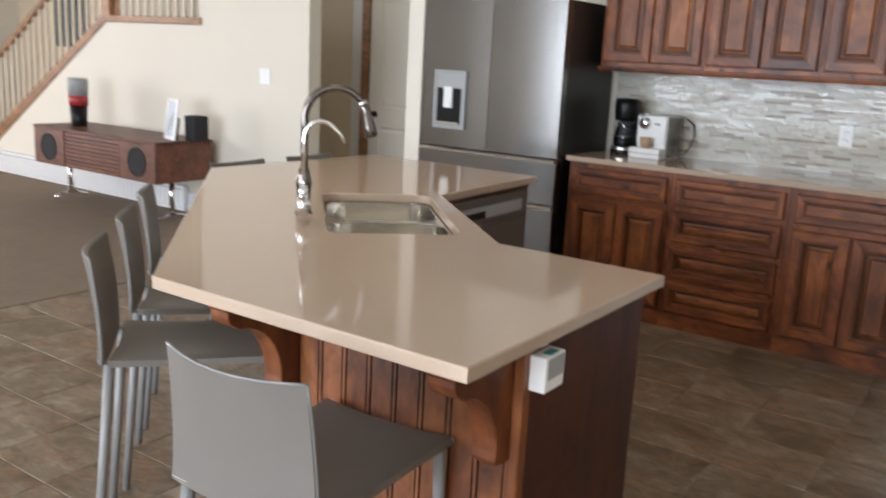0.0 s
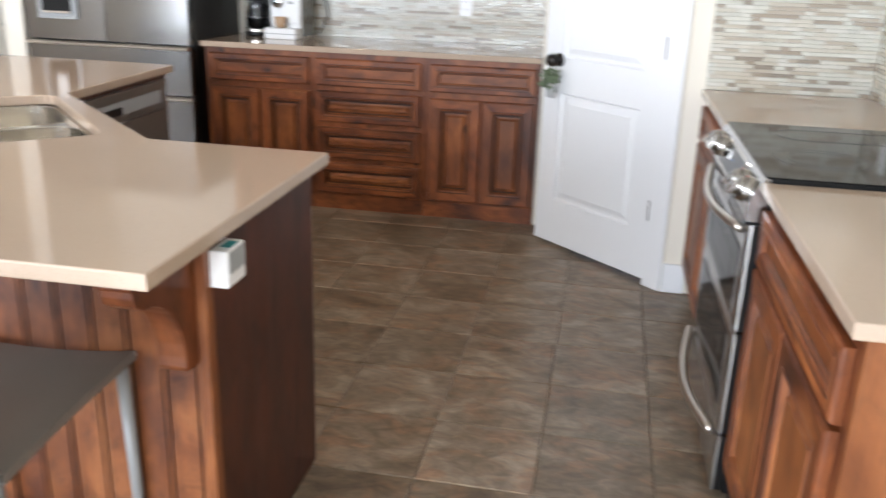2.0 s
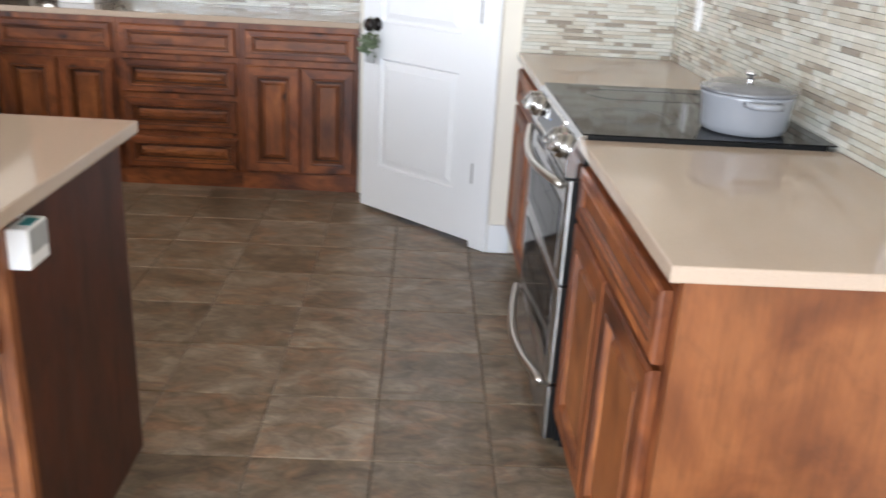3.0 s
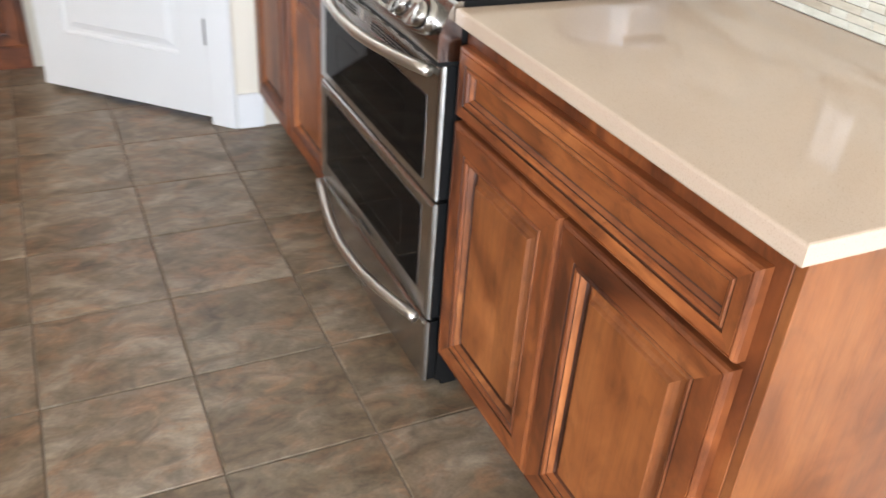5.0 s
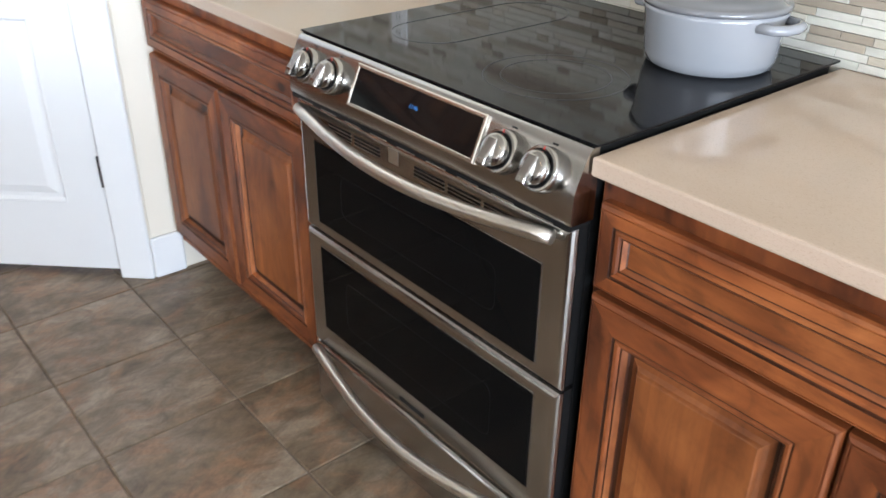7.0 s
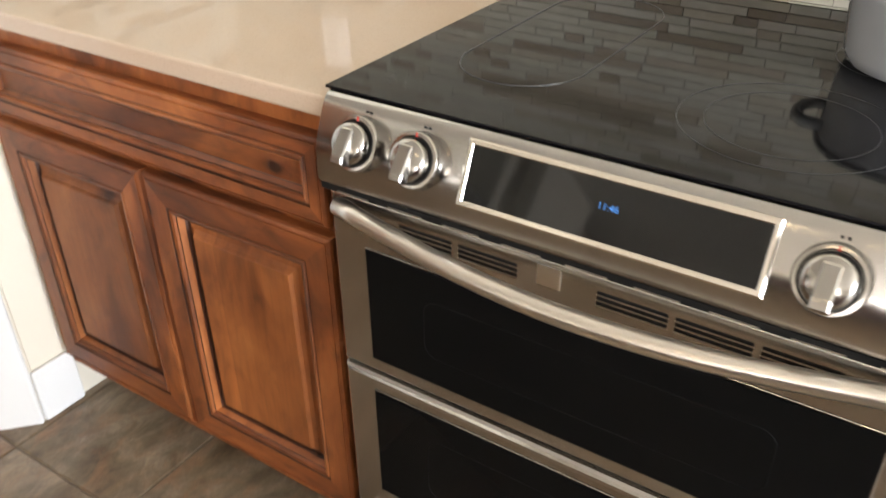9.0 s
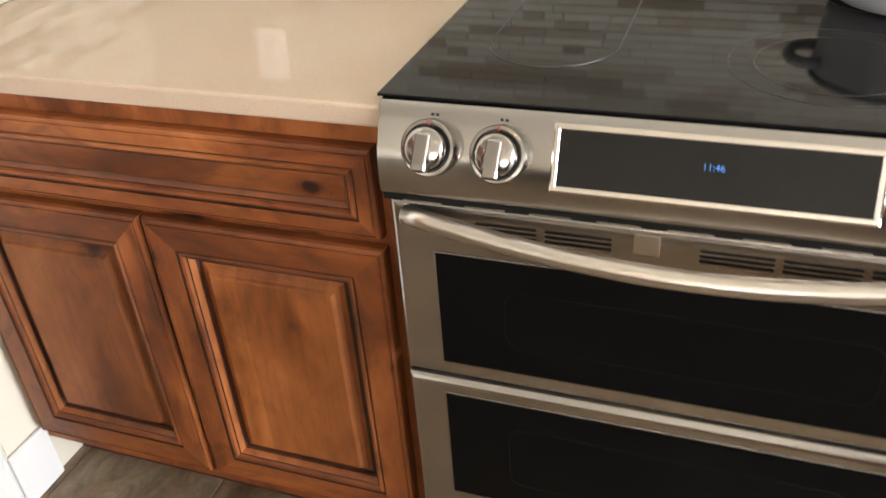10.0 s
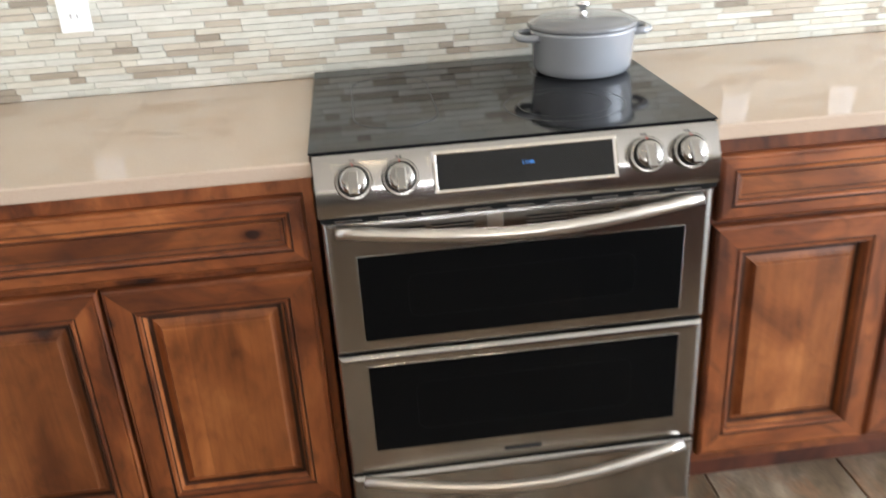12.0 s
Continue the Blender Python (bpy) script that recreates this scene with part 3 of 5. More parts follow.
def front(name, x, z, w, h, parent, stile=0.050, wide=True, label=""):
    """A door or drawer front: the panel, and round it two stiles and two rails with mitred ends."""
    frame_steps, dark_steps, panel_steps, sunk = front_profile(stile, wide)
    bm = bmesh.new()
    rings = rectangles(bm, w, h, panel_steps)
    for n, (p, q) in enumerate(zip(rings, rings[1:])):
        for k in range(4):
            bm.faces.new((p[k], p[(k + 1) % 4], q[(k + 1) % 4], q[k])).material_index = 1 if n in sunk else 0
    bm.faces.new(rings[-1])
    leaf = part(name, bm, [PANELWOOD if name == "door" else PANELWOOD_H, GROOVEWOOD], parent, label)
    leaf.matrix_basis = pose(x, -0.001, z)
    for k in range(4):
        bm = bmesh.new()
        rings = rectangles(bm, w, h, frame_steps)
        for n, (p, q) in enumerate(zip(rings, rings[1:])):
            bm.faces.new((p[k], p[(k + 1) % 4], q[(k + 1) % 4], q[k])).material_index = 1 if n in dark_steps else 0
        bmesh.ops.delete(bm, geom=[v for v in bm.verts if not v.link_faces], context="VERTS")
        part("stile" if k % 2 else "rail", bm, [WOOD_V if k % 2 else WOOD_H, GROOVEWOOD], leaf)
    return leaf


def cabinet(name, m, w, depth, layout, label, toe=0.1, recess=0.07, top=0.885, group="", base=0.0, category="cabinet"):
    """A unit seen from its front: origin at the lower left of its face, depth towards +y. layout: (x, z, w, h, kind) of the fronts."""
    ob = root(name, m, label, category, group)
    bm = box(0.0, w, 0.02, depth, toe + base, top)
    part("carcass", bm, WOOD_E, ob)
    bm = bmesh.new()
    add_box(bm, 0, w, 0.0, 0.02, toe + base, top, 0.0015)
    part("face_frame", bm, WOOD_V, ob)
    if toe:
        # A recessed kick gets the darker alder: shade of the recess as colour.
        part("toe_kick", box(0, w, recess, recess + 0.02, 0.0, toe), WOOD_SHADED if recess > 0.02 else WOOD_H, ob)
    for x, z, fw, fh, kind in layout:
        if kind == "door":
            front("door", x, z, fw, fh, ob)
        elif kind == "deep":
            front("drawer_front", x, z, fw, fh, ob, 0.03, True)
        else:
            front("drawer_front", x, z, fw, fh, ob, 0.028, False)
    return ob


EASTWARD = -90
# right of the range
cabinet("base_cabinet", pose(FRONT_X, 1.934, 0, 0, 0, EASTWARD), 0.830, 0.63,
        [(0.014, 0.712, 0.792, 0.138, "drawer"), (0.014, 0.135, 0.394, 0.565, "door"), (0.412, 0.135, 0.394, 0.565, "door")],
        "knotty alder base cabinet with one drawer and two raised-panel doors", group="cabinets beside the range")
# left of the range
cabinet("base_cabinet", pose(FRONT_X, 3.549, 0, 0, 0, EASTWARD), 0.846, 0.63,
        [(0.022, 0.712, 0.805, 0.138, "drawer"), (0.022, 0.140, 0.4, 0.555, "door"), (0.428, 0.140, 0.4, 0.555, "door")],
        "knotty alder base cabinet with one drawer and two raised-panel doors", group="cabinets beside the range")
# finished end panel facing the walker
ob = mesh_ob("end_panel", box(FRONT_X, WALL_X - 0.002, 1.086, 1.103, 0.0, 0.884, 0.001), WOOD_E)
tagged(ob, "plain orange-brown alder panel closing the cabinet end", "panel")

# long run on the north wall
FX = (-2.135, -1.504, -0.868, -0.248)
for k, group in enumerate(("side", "drawers", "side")):
    w = FX[k + 1] - FX[k] - 0.001
    fw = w - 0.050
    half = (fw - 0.006) / 2
    if group == "side":
        lay = [(0.032, 0.706, fw, 0.148, "drawer"), (0.032, 0.102, half, 0.570, "door"), (0.038 + half, 0.102, half, 0.570, "door")]
        text = "knotty alder base cabinet with a drawer over two doors"
    else:
        lay = [(0.030, 0.706, fw, 0.148, "drawer")] + [(0.030, 0.102 + 0.202 * n, fw, 0.172, "deep") for n in range(3)]
        text = "knotty alder base cabinet with four stacked drawers"
    cabinet("base_cabinet", pose(FX[k], FAR_Y, 0), w, 0.60, lay, text, toe=0.088, recess=0.004, group="cabinets along the back wall")

# upper cabinets
UX = [-2.125 + 0.3125 * k for k in range(7)]
for k in range(0, 6, 2):
    w = UX[k + 2] - UX[k] - 0.001
    cabinet("upper_cabinet", pose(UX[k], 4.668, 0), w, 0.328,
            [(0.016, 1.468, (w - 0.036) / 2, 0.86, "door"), (0.020 + (w - 0.036) / 2, 1.468, (w - 0.036) / 2, 0.86, "door")],
            "knotty alder wall cabinet with two raised-panel doors", toe=0.0, base=1.44, top=2.36, group="wall cabinets")
ob = mesh_ob("light_rail", prism(((4.656, 1.412), (4.690, 1.412), (4.690, 1.4385), (4.648, 1.4385), (4.650, 1.425)), "x", UX[0] - 0.01, UX[6] + 0.005), WOOD_H)
tagged(ob, "alder moulding under the wall cabinets", "moulding")

# ---- worktops ----
tagged(mesh_ob("worktop", slab(((0.490, 1.074), (WALL_X - 0.002, 1.074), (WALL_X - 0.002, 1.935), (0.490, 1.935)), TOP - 0.030, TOP, 0.004), QUARTZ),
       "polished beige quartz worktop beside the range and end panel", "worktop", "worktops")
tagged(mesh_ob("worktop", slab(((0.490, 2.699), (WALL_X - 0.002, 2.699), (WALL_X - 0.002, 3.548), (0.490, 3.548)), TOP - 0.030, TOP, 0.004), QUARTZ),
       "polished beige quartz worktop between range and pantry wall", "worktop", "worktops")
tagged(mesh_ob("worktop", slab(((-2.152, 4.362), (-0.247, 4.362), (-0.247, BACK_Y - 0.002), (-2.152, BACK_Y - 0.002)), TOP - 0.030, TOP, 0.004), QUARTZ),
       "long polished beige quartz worktop on the alder cabinets", "worktop", "worktops")

# ---- island ----
ISLAND = ((-1.482, 0.977), (-0.603, 0.977), (-0.603, 1.912), (-1.115, 1.918), (-1.750, 2.515), (-1.790, 3.350), (-2.780, 3.360), (-2.830, 2.280))
SINK = pose(-1.665, 2.055, 0, 0, 0, -46)
SW, SD = 0.372, 0.205


def rounded(w, d, r, n=5):
    pts = []
    for cx, cy, a0 in ((w - r, d - r, 0), (-w + r, d - r, 90), (-w + r, -d + r, 180), (w - r, -d + r, 270)):
        for k in range(n + 1):
            a = radians(a0 + 90 * k / n)
            pts.append((cx + r * math.cos(a), cy + r * math.sin(a)))
    return pts


def slab_with_holes(outer, holes, z0, z1, bevel):
    bm = bmesh.new()
    for loop in (outer, *holes):
        vs = [bm.verts.new((x, y, z1)) for x, y in loop]
        for k in range(len(vs)):
            bm.edges.new((vs[k - 1], vs[k]))
    bmesh.ops.triangle_fill(bm, use_beauty=True, edges=bm.edges[:])
    r = bmesh.ops.extrude_face_region(bm, geom=bm.faces[:])
    bmesh.ops.translate(bm, verts=[v for v in r["geom"] if isinstance(v, bmesh.types.BMVert)], vec=(0, 0, z0 - z1))
    bmesh.ops.recalc_face_normals(bm, faces=bm.faces[:])
    es = [e for e in bm.edges if len(e.link_faces) == 2 and e.calc_face_angle() > 1.2 and abs(e.verts[0].co.z - e.verts[1].co.z) < 1e-5]
    bmesh.ops.bevel(bm, geom=es, offset=bevel, segments=2, affect="EDGES", profile=0.5)
    return bm


hole = [tuple((SINK @ Vector((x, y, 0)))[:2]) for x, y in rounded(SW, SD, 0.055)]
tagged(mesh_ob("island_worktop", slab_with_holes(ISLAND, [hole], TOP - 0.032, TOP, 0.004), QUARTZ), "large angled polished beige quartz island worktop", "worktop")
BASE = ((-1.368, 1.285), (-0.660, 1.285), (-0.660, 1.885), (-1.13, 1.885), (-1.785, 2.500), (-1.815, 3.320), (-2.530, 3.320), (-2.530, 2.394))
isl = root("kitchen_island", pose(0, 0, 0), "alder kitchen island with beadboard front and shade-toned end panel", "kitchen island")
part("carcass", slab(BASE, 0.0, 0.62), WOOD_SHADED, isl)
bm = bmesh.new()
vs = [[bm.verts.new((x, y, z)) for x, y in BASE] for z in (0.62, TOP - 0.033)]
for k in range(len(BASE)):
    bm.faces.new((vs[0][k - 1], vs[0][k], vs[1][k], vs[1][k - 1]))
part("upper_carcass", bm, WOOD_SHADED, isl)
part("end_panel", box(-0.661, -0.645, 1.29, 1.890, 0.0, TOP - 0.033, 0.002), WOOD_SHADED, isl, "reddish brown end panel with its shade in the colour")
part("corner_post", box(-0.668, -0.643, 1.258, 1.292, 0.0, TOP - 0.033, 0.003), WOOD_E, isl)


def plank_bm(w, z0, z1, t=0.016):
    """One beadboard plank: a flat face with a bead beside its groove."""
    prof = ((0.0, 0.0), (w, 0.0), (w, -t + 0.009), (w - 0.0035, -t + 0.007), (w - 0.0035, -t), (w - 0.012, -t), (w - 0.0125, -t + 0.006), (w - 0.0155, -t + 0.006), (w - 0.016, -t), (0.002, -t), (0.0, -t + 0.002))
    bm = prism(prof, "z", z0, z1)
    for f in bm.faces:
        c = f.calc_center_median()
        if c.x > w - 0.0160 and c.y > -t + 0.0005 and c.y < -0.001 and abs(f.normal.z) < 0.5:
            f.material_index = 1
    return bm


def planks(a, b, pitch, parent):
    a, b = Vector(a), Vector(b)
    n = max(1, round((b - a).length / pitch))
    w = (b - a).length / n
    ang = math.degrees(math.atan2(b.y - a.y, b.x - a.x))
    bm = plank_bm(w - 0.0004, 0.0, TOP - 0.033)
    first = part("plank", bm, [WOOD_P, GROOVEWOOD], parent)
    for k in range(n):
        p = a + (b - a) * (k / n)
        ob = first if k == 0 else new("plank", first.data)
        ob.parent = parent
        ob.matrix_basis = pose(p.x, p.y, 0, 0, 0, ang)


planks((-1.368, 1.285), (-0.668, 1.285), 0.0745, isl)
planks((-2.530, 2.394), (-1.368, 1.285), 0.0765, isl)


def corbel(x, m=None, t=0.062):
    prof = [(1.272, 0.612), (1.240, 0.610), (1.214, 0.614), (1.208, 0.625)]
    for k in range(9):
        a = radians(90 * k / 8)
        prof.append((1.210 - 0.135 * (1 - math.cos(a)), 0.646 + 0.157 * math.sin(a)))
    prof += [(1.062, 0.812), (1.048, 0.820), (1.040, 0.836), (1.040, 0.852), (1.030, 0.856), (1.030, TOP - 0.0335), (1.272, TOP - 0.0335)]
    ob = part("corbel", prism(prof, "x", x - t / 2, x + t / 2, 0.0025), WOOD_C, isl)
    if m:
        ob.matrix_basis = m
    return ob


corbel(-0.700)
corbel(-1.325)
DIRN = math.degrees(math.atan2(1.285 - 2.394, -1.368 + 2.530))
for s in (0.55, 1.05):
    p = Vector((-1.368, 1.285)) + s * Vector((-0.7235, 0.6903))
    corbel(0.0, pose(p.x, p.y, 0, 0, 0, DIRN) @ pose(0, -1.272, 0))

# plug-in sensor on the island's end panel
sn = root("plug_in_device", pose(-0.6445, 1.275, 0.768), "small white plug-in box with a grey face", "device")
part("housing", box(0.0, 0.040, 0.004, 0.090, 0.004, 0.083, 0.004, 2), PLASTIC, sn)
part("face_plate", box(0.0402, 0.0420, 0.012, 0.086, 0.032, 0.079, 0.0008), GREYPL, sn, "grey lower face")
part("window", box(0.014, 0.036, 0.030, 0.068, 0.0832, 0.0846, 0.0005), TEAL, sn, "teal window")
part("back_plate", box(-0.004, -0.0005, -0.004, 0.075, 0.070, 0.102, 0.001), PLASTIC, sn)
part("outlet_cover", box(0.0, 0.006, 0.05, 0.075, 0.088, 0.104, 0.001), PLASTIC, sn)

# sink
sk = root("sink", SINK, "undermounted double-bowl stainless steel sink", "sink")


def bowl(cx, w, d, depth, r):
    bm = bmesh.new()
    rings = []
    for dz, sh in ((0.0, 0.0), (-0.06, 0.004), (-depth + 0.03, 0.010), (-depth + 0.008, 0.022), (-depth, 0.045), (-depth - 0.003, 0.12)):
        rings.append([bm.verts.new((cx + x, y, TOP - 0.0335 + dz)) for x, y in rounded(w - sh, d - sh, max(r - sh * 0.3, 0.012))])
    for p, q in zip(rings, rings[1:]):
        for k in range(len(p)):
            bm.faces.new((p[k - 1], p[k], q[k], q[k - 1]))
    bm.faces.new(rings[-1])
    return bm


BOWLS = ((-0.190, 0.180, 0.21), (0.198, 0.170, 0.19))
holes = [[(cx + x, y) for x, y in rounded(w, 0.196, 0.085)] for cx, w, depth in BOWLS]
part("rim", slab_with_holes(rounded(SW + 0.012, SD + 0.012, 0.06), holes, TOP - 0.040, TOP - 0.0345, 0.0015), SINKSTEEL, sk)
for cx, w, depth in BOWLS:
    part("bowl", bowl(cx, w + 0.0015, 0.1975, depth, 0.086), SINKSTEEL, sk, "", True)
    part("drain", lathe(((0.0, 0.004), (0.025, 0.004), (0.040, 0.006), (0.045, 0.002), (0.045, 0.0)), 20, (cx, 0.0, TOP - 0.0365 - depth)), CHROME, sk)

# faucets
fa = root("faucet", pose(-1.815, 1.815, TOP, 0, 0, 43), "tall dark nickel pull-down gooseneck faucet", "faucet")
part("base", lathe(((0, 0), (0.030, 0.0), (0.030, 0.006), (0.024, 0.012), (0.021, 0.05), (0.024, 0.085), (0.027, 0.10), (0.020, 0.13), (0.016, 0.15), (0.0, 0.15)), 24), BRONZE, fa, "", True)
pts = [(0, 0, 0.14), (0, 0, 0.30)] + [(0.100 - 0.100 * math.cos(radians(a)), 0, 0.315 + 0.100 * math.sin(radians(a))) for a in range(0, 151, 10)]
part("neck", tube(pts, 0.0122, 14), BRONZE, fa, "", True)
ex, ez = pts[-1][0], pts[-1][2]
part("spray_head", tube(((ex, 0, ez), (ex + 0.004, 0, ez - 0.008), (ex + 0.012, 0, ez - 0.03), (ex + 0.022, 0, ez - 0.075), (ex + 0.028, 0, ez - 0.098), (ex + 0.030, 0, ez - 0.105)), (0.013, 0.0165, 0.0155, 0.0205, 0.0215, 0.018), 16), BRONZE, fa, "", True)
part("collar", tube(((ex - 0.004, 0, ez + 0.010), (ex + 0.002, 0, ez - 0.002)), 0.0150, 16), CHROME, fa, "", True)
part("lever", tube(((0, 0.018, 0.105), (0, 0.045, 0.12), (-0.005, 0.085, 0.165)), (0.009, 0.008, 0.006), 10), BRONZE, fa, "", True)
tp = root("filter_tap", pose(-1.70, 1.695, TOP, 0, 0, 35), "slim chrome drinking water tap", "tap")
part("base", lathe(((0, 0), (0.022, 0), (0.023, 0.06), (0.021, 0.072), (0.014, 0.078), (0.016, 0.098), (0.012, 0.118), (0.0, 0.12)), 20), CHROME, tp, "", True)
pts = [(0, 0, 0.11), (0, 0, 0.255)] + [(0.052 - 0.052 * math.cos(radians(a)), 0, 0.266 + 0.052 * math.sin(radians(a))) for a in range(0, 136, 12)] + [(0.112, 0, 0.280), (0.124, 0, 0.255)]
part("spout", tube(pts, [0.0072] * (len(pts) - 2) + [0.0062, 0.0055], 12), CHROME, tp, "", True)
part("lever", tube(((0, -0.016, 0.088), (0, -0.034, 0.088)), 0.011, 14), CHROME, tp, "", True)

# dishwasher under the island's inner edge
dw = root("dishwasher", pose(-1.774, 2.60, 0.0, 0, 0, 92.5), "stainless dishwasher built into the island", "dishwasher")
part("door", box(0.0, 0.70, 0.0, 0.03, 0.10, 0.735, 0.004), DWSTEEL, dw)
part("control_strip", box(0.0, 0.70, -0.004, 0.03, 0.740, 0.862, 0.004), DWSTEEL, dw)
part("handle_band", box(0.10, 0.64, -0.0065, -0.0042, 0.768, 0.822, 0.001), GREYPL, dw, "bright steel handle band")
part("pocket_handle", box(0.13, 0.30, -0.0078, -0.0067, 0.770, 0.802, 0.0003), BLACK, dw, "dark recessed handle")
part("toe_plate", box(0.0, 0.70, 0.012, 0.03, 0.0, 0.095), BLACK, dw)

# ---- range ----
rg = root("range", pose(0.470, 2.697, 0, 0, 0, EASTWARD), "stainless steel slide-in double-oven range with black glass top", "range")
W = 0.760
D = WALL_X - 0.470 - 0.012
part("body", box(0.006, W - 0.006, 0.038, D - 0.02, 0.03, 0.9250), BLACK, rg, "black side panels")
part("cooktop", box(-0.006, W + 0.003, 0.026, D, 0.9255, 0.9295, 0.0012, 2), BLACKGLASS, rg, "black ceramic glass cooktop")
roll = [((1 - u) ** 2 * 0.028 + 2 * u * (1 - u) * 0.0177 + u * u * 0.0080, (1 - u) ** 2 * 0.9245 + 2 * u * (1 - u) * 0.9245 + u * u * 0.9025) for u in [k / 8 for k in range(9)]]
cp = part("control_panel", prism([(0.037, 0.9246)] + roll + [(-0.0045, 0.8740), (-0.0072, 0.8665), (-0.0086, 0.8590), (-0.0092, 0.8500), (-0.0105, 0.8220), (-0.0080, 0.8135), (0.037, 0.812)], "x", 0.001, W - 0.001), STEEL, rg, "", True)
cp.data.set_sharp_from_angle(angle=radians(32))
part("shadow_gap", box(0.004, W - 0.004, -0.0085, 0.035, 0.8038, 0.8125), BLACK, rg)
for k in range(9):
    part("vent_bar", box(0.030 + 0.0805 * k, 0.080 + 0.0805 * k, -0.0096, -0.0083, 0.8050, 0.8061), SATIN, rg)


def oven_door(z0, z1, name):
    d = part(name, nested(W - 0.008, z1 - z0, ((0, 0.002), (0, 0.0), (0.0016, -0.0050), (0.0045, -0.0086), (0.0085, -0.0111), (0.0135, -0.012), (0.05, -0.012))), STEEL, rg)
    d.matrix_basis = pose(0.004, 0.012, z0)
    part("door_side", box(0.002, W - 0.010, 0.0005, 0.024, 0.002, z1 - z0 - 0.002), BLACK, d, "black door edge")
    return d


d1 = oven_door(0.514, 0.8035, "upper_oven_door")
d2 = oven_door(0.214, 0.508, "lower_oven_door")
for d, x0, z0, w, h in ((d1, 0.060, 0.030, 0.636, 0.181), (d2, 0.059, 0.062, 0.640, 0.205)):
    part("window_frame", nested(w + 0.005, h + 0.005, ((0, 0.003), (0, -0.0006), (0.0008, -0.0012), (0.0018, -0.0012), (0.0025, -0.0005))), STEEL, d).matrix_basis = pose(x0 - 0.0025, -0.0121, z0 - 0.0025)
    part("window", nested(w, h, ((0, 0.001), (0, -0.0015), (0.002, -0.002), (0.003, -0.002))), OVENGLASS, d, "black oven window").matrix_basis = pose(x0, -0.0132, z0)
for d, z0, h in ((d1, 0.030, 0.181), (d2, 0.062, 0.205)):
    loop = [(0.376 + x, -0.0150, z0 + h / 2 + z) for x, z in rounded(0.225, h / 2 - 0.045, 0.020, 4)]
    part("inner_rim", tube(loop + loop[:1], 0.0007, 6), INNERRIM, d, "faint outline behind the glass")
dr = part("drawer", nested(W - 0.008, 0.171, ((0, 0.014), (0, 0.012), (0.0016, 0.0070), (0.0045, 0.0034), (0.0085, 0.0009), (0.0135, 0.0), (0.05, 0.0))), STEEL, rg)
dr.matrix_basis = pose(0.004, 0.0, 0.036)
part("drawer_side", box(0.002, W - 0.010, 0.0145, 0.034, 0.002, 0.169), BLACK, dr, "black drawer edge")
part("plinth", box(0.02, W - 0.02, 0.06, 0.10, 0.0, 0.034), BLACK, rg)
for x0, x1 in ((0.120, 0.197), (0.208, 0.288), (0.389, 0.470), (0.479, 0.560), (0.569, 0.647)):
    for z in (0.762, 0.769, 0.776):
        part("vent_slot", box(x0 - 0.004, x1 - 0.004, -0.0126, -0.0119, z - 0.5145, z - 0.5105), BLACK, d1)
        part("slot_lip", box(x0 - 0.004, x1 - 0.004, -0.0138, -0.0122, z - 0.5158, z - 0.5146), SATIN, d1)
part("latch_plate", box(0.310, 0.340, -0.0130, -0.0121, 0.2485, 0.276, 0.0004), SATIN, d1)
part("maker_plate", box(0.330, 0.410, -0.0128, -0.0121, 0.024, 0.033), GREYPRINT, d2)


def handle(z, parent, bow, droop, y0):
    n = 20
    pts = []
    for i in range(n + 1):
        s = i / n
        pts.append((0.026 + s * 0.696, y0 - bow * math.sin(math.pi * s), z - droop * math.sin(math.pi * s)))
    h = part("handle", tube(pts, 0.0125, 14), SATIN, parent, "", True)
    return h


handle(0.786 - 0.514, d1, 0.038, 0.018, -0.0235)
handle(0.206 - 0.036, dr, 0.044, 0.022, -0.0115)

SLOPE = pose(0, 0.014, 0.916, -23.8, 0, 0)
bez = part("display", nested(0.344, 0.0785, ((0, 0.011), (0, -0.004), (0.002, -0.0055), (0.006, -0.0055), (0.0075, -0.004))), BEZEL, rg)
bez.matrix_basis = SLOPE @ pose(0.217, 0.0, -0.078)
part("display_glass", box(0.0072, 0.3368, -0.0043, -0.0038, 0.0072, 0.0713), DISPLAYGLASS, bez, "black display glass")


def lettering(name, text, size, m, mat, parent):
    cu = bpy.data.curves.new(name, "FONT")
    cu.body, cu.size, cu.align_x, cu.align_y = text, size, "CENTER", "CENTER"
    tmp = bpy.data.objects.new(name, cu)
    me = bpy.data.meshes.new_from_object(tmp)
    bpy.data.objects.remove(tmp)
    me.materials.clear()
    me.materials.append(mat)
    ob = new(name, me)
    ob.parent = parent
    ob.matrix_basis = m
    return ob


lettering("clock_digits", "11:46", 0.0108, pose(0.176, -0.0048, 0.044, 90, 0, 0), BLUELED, bez)


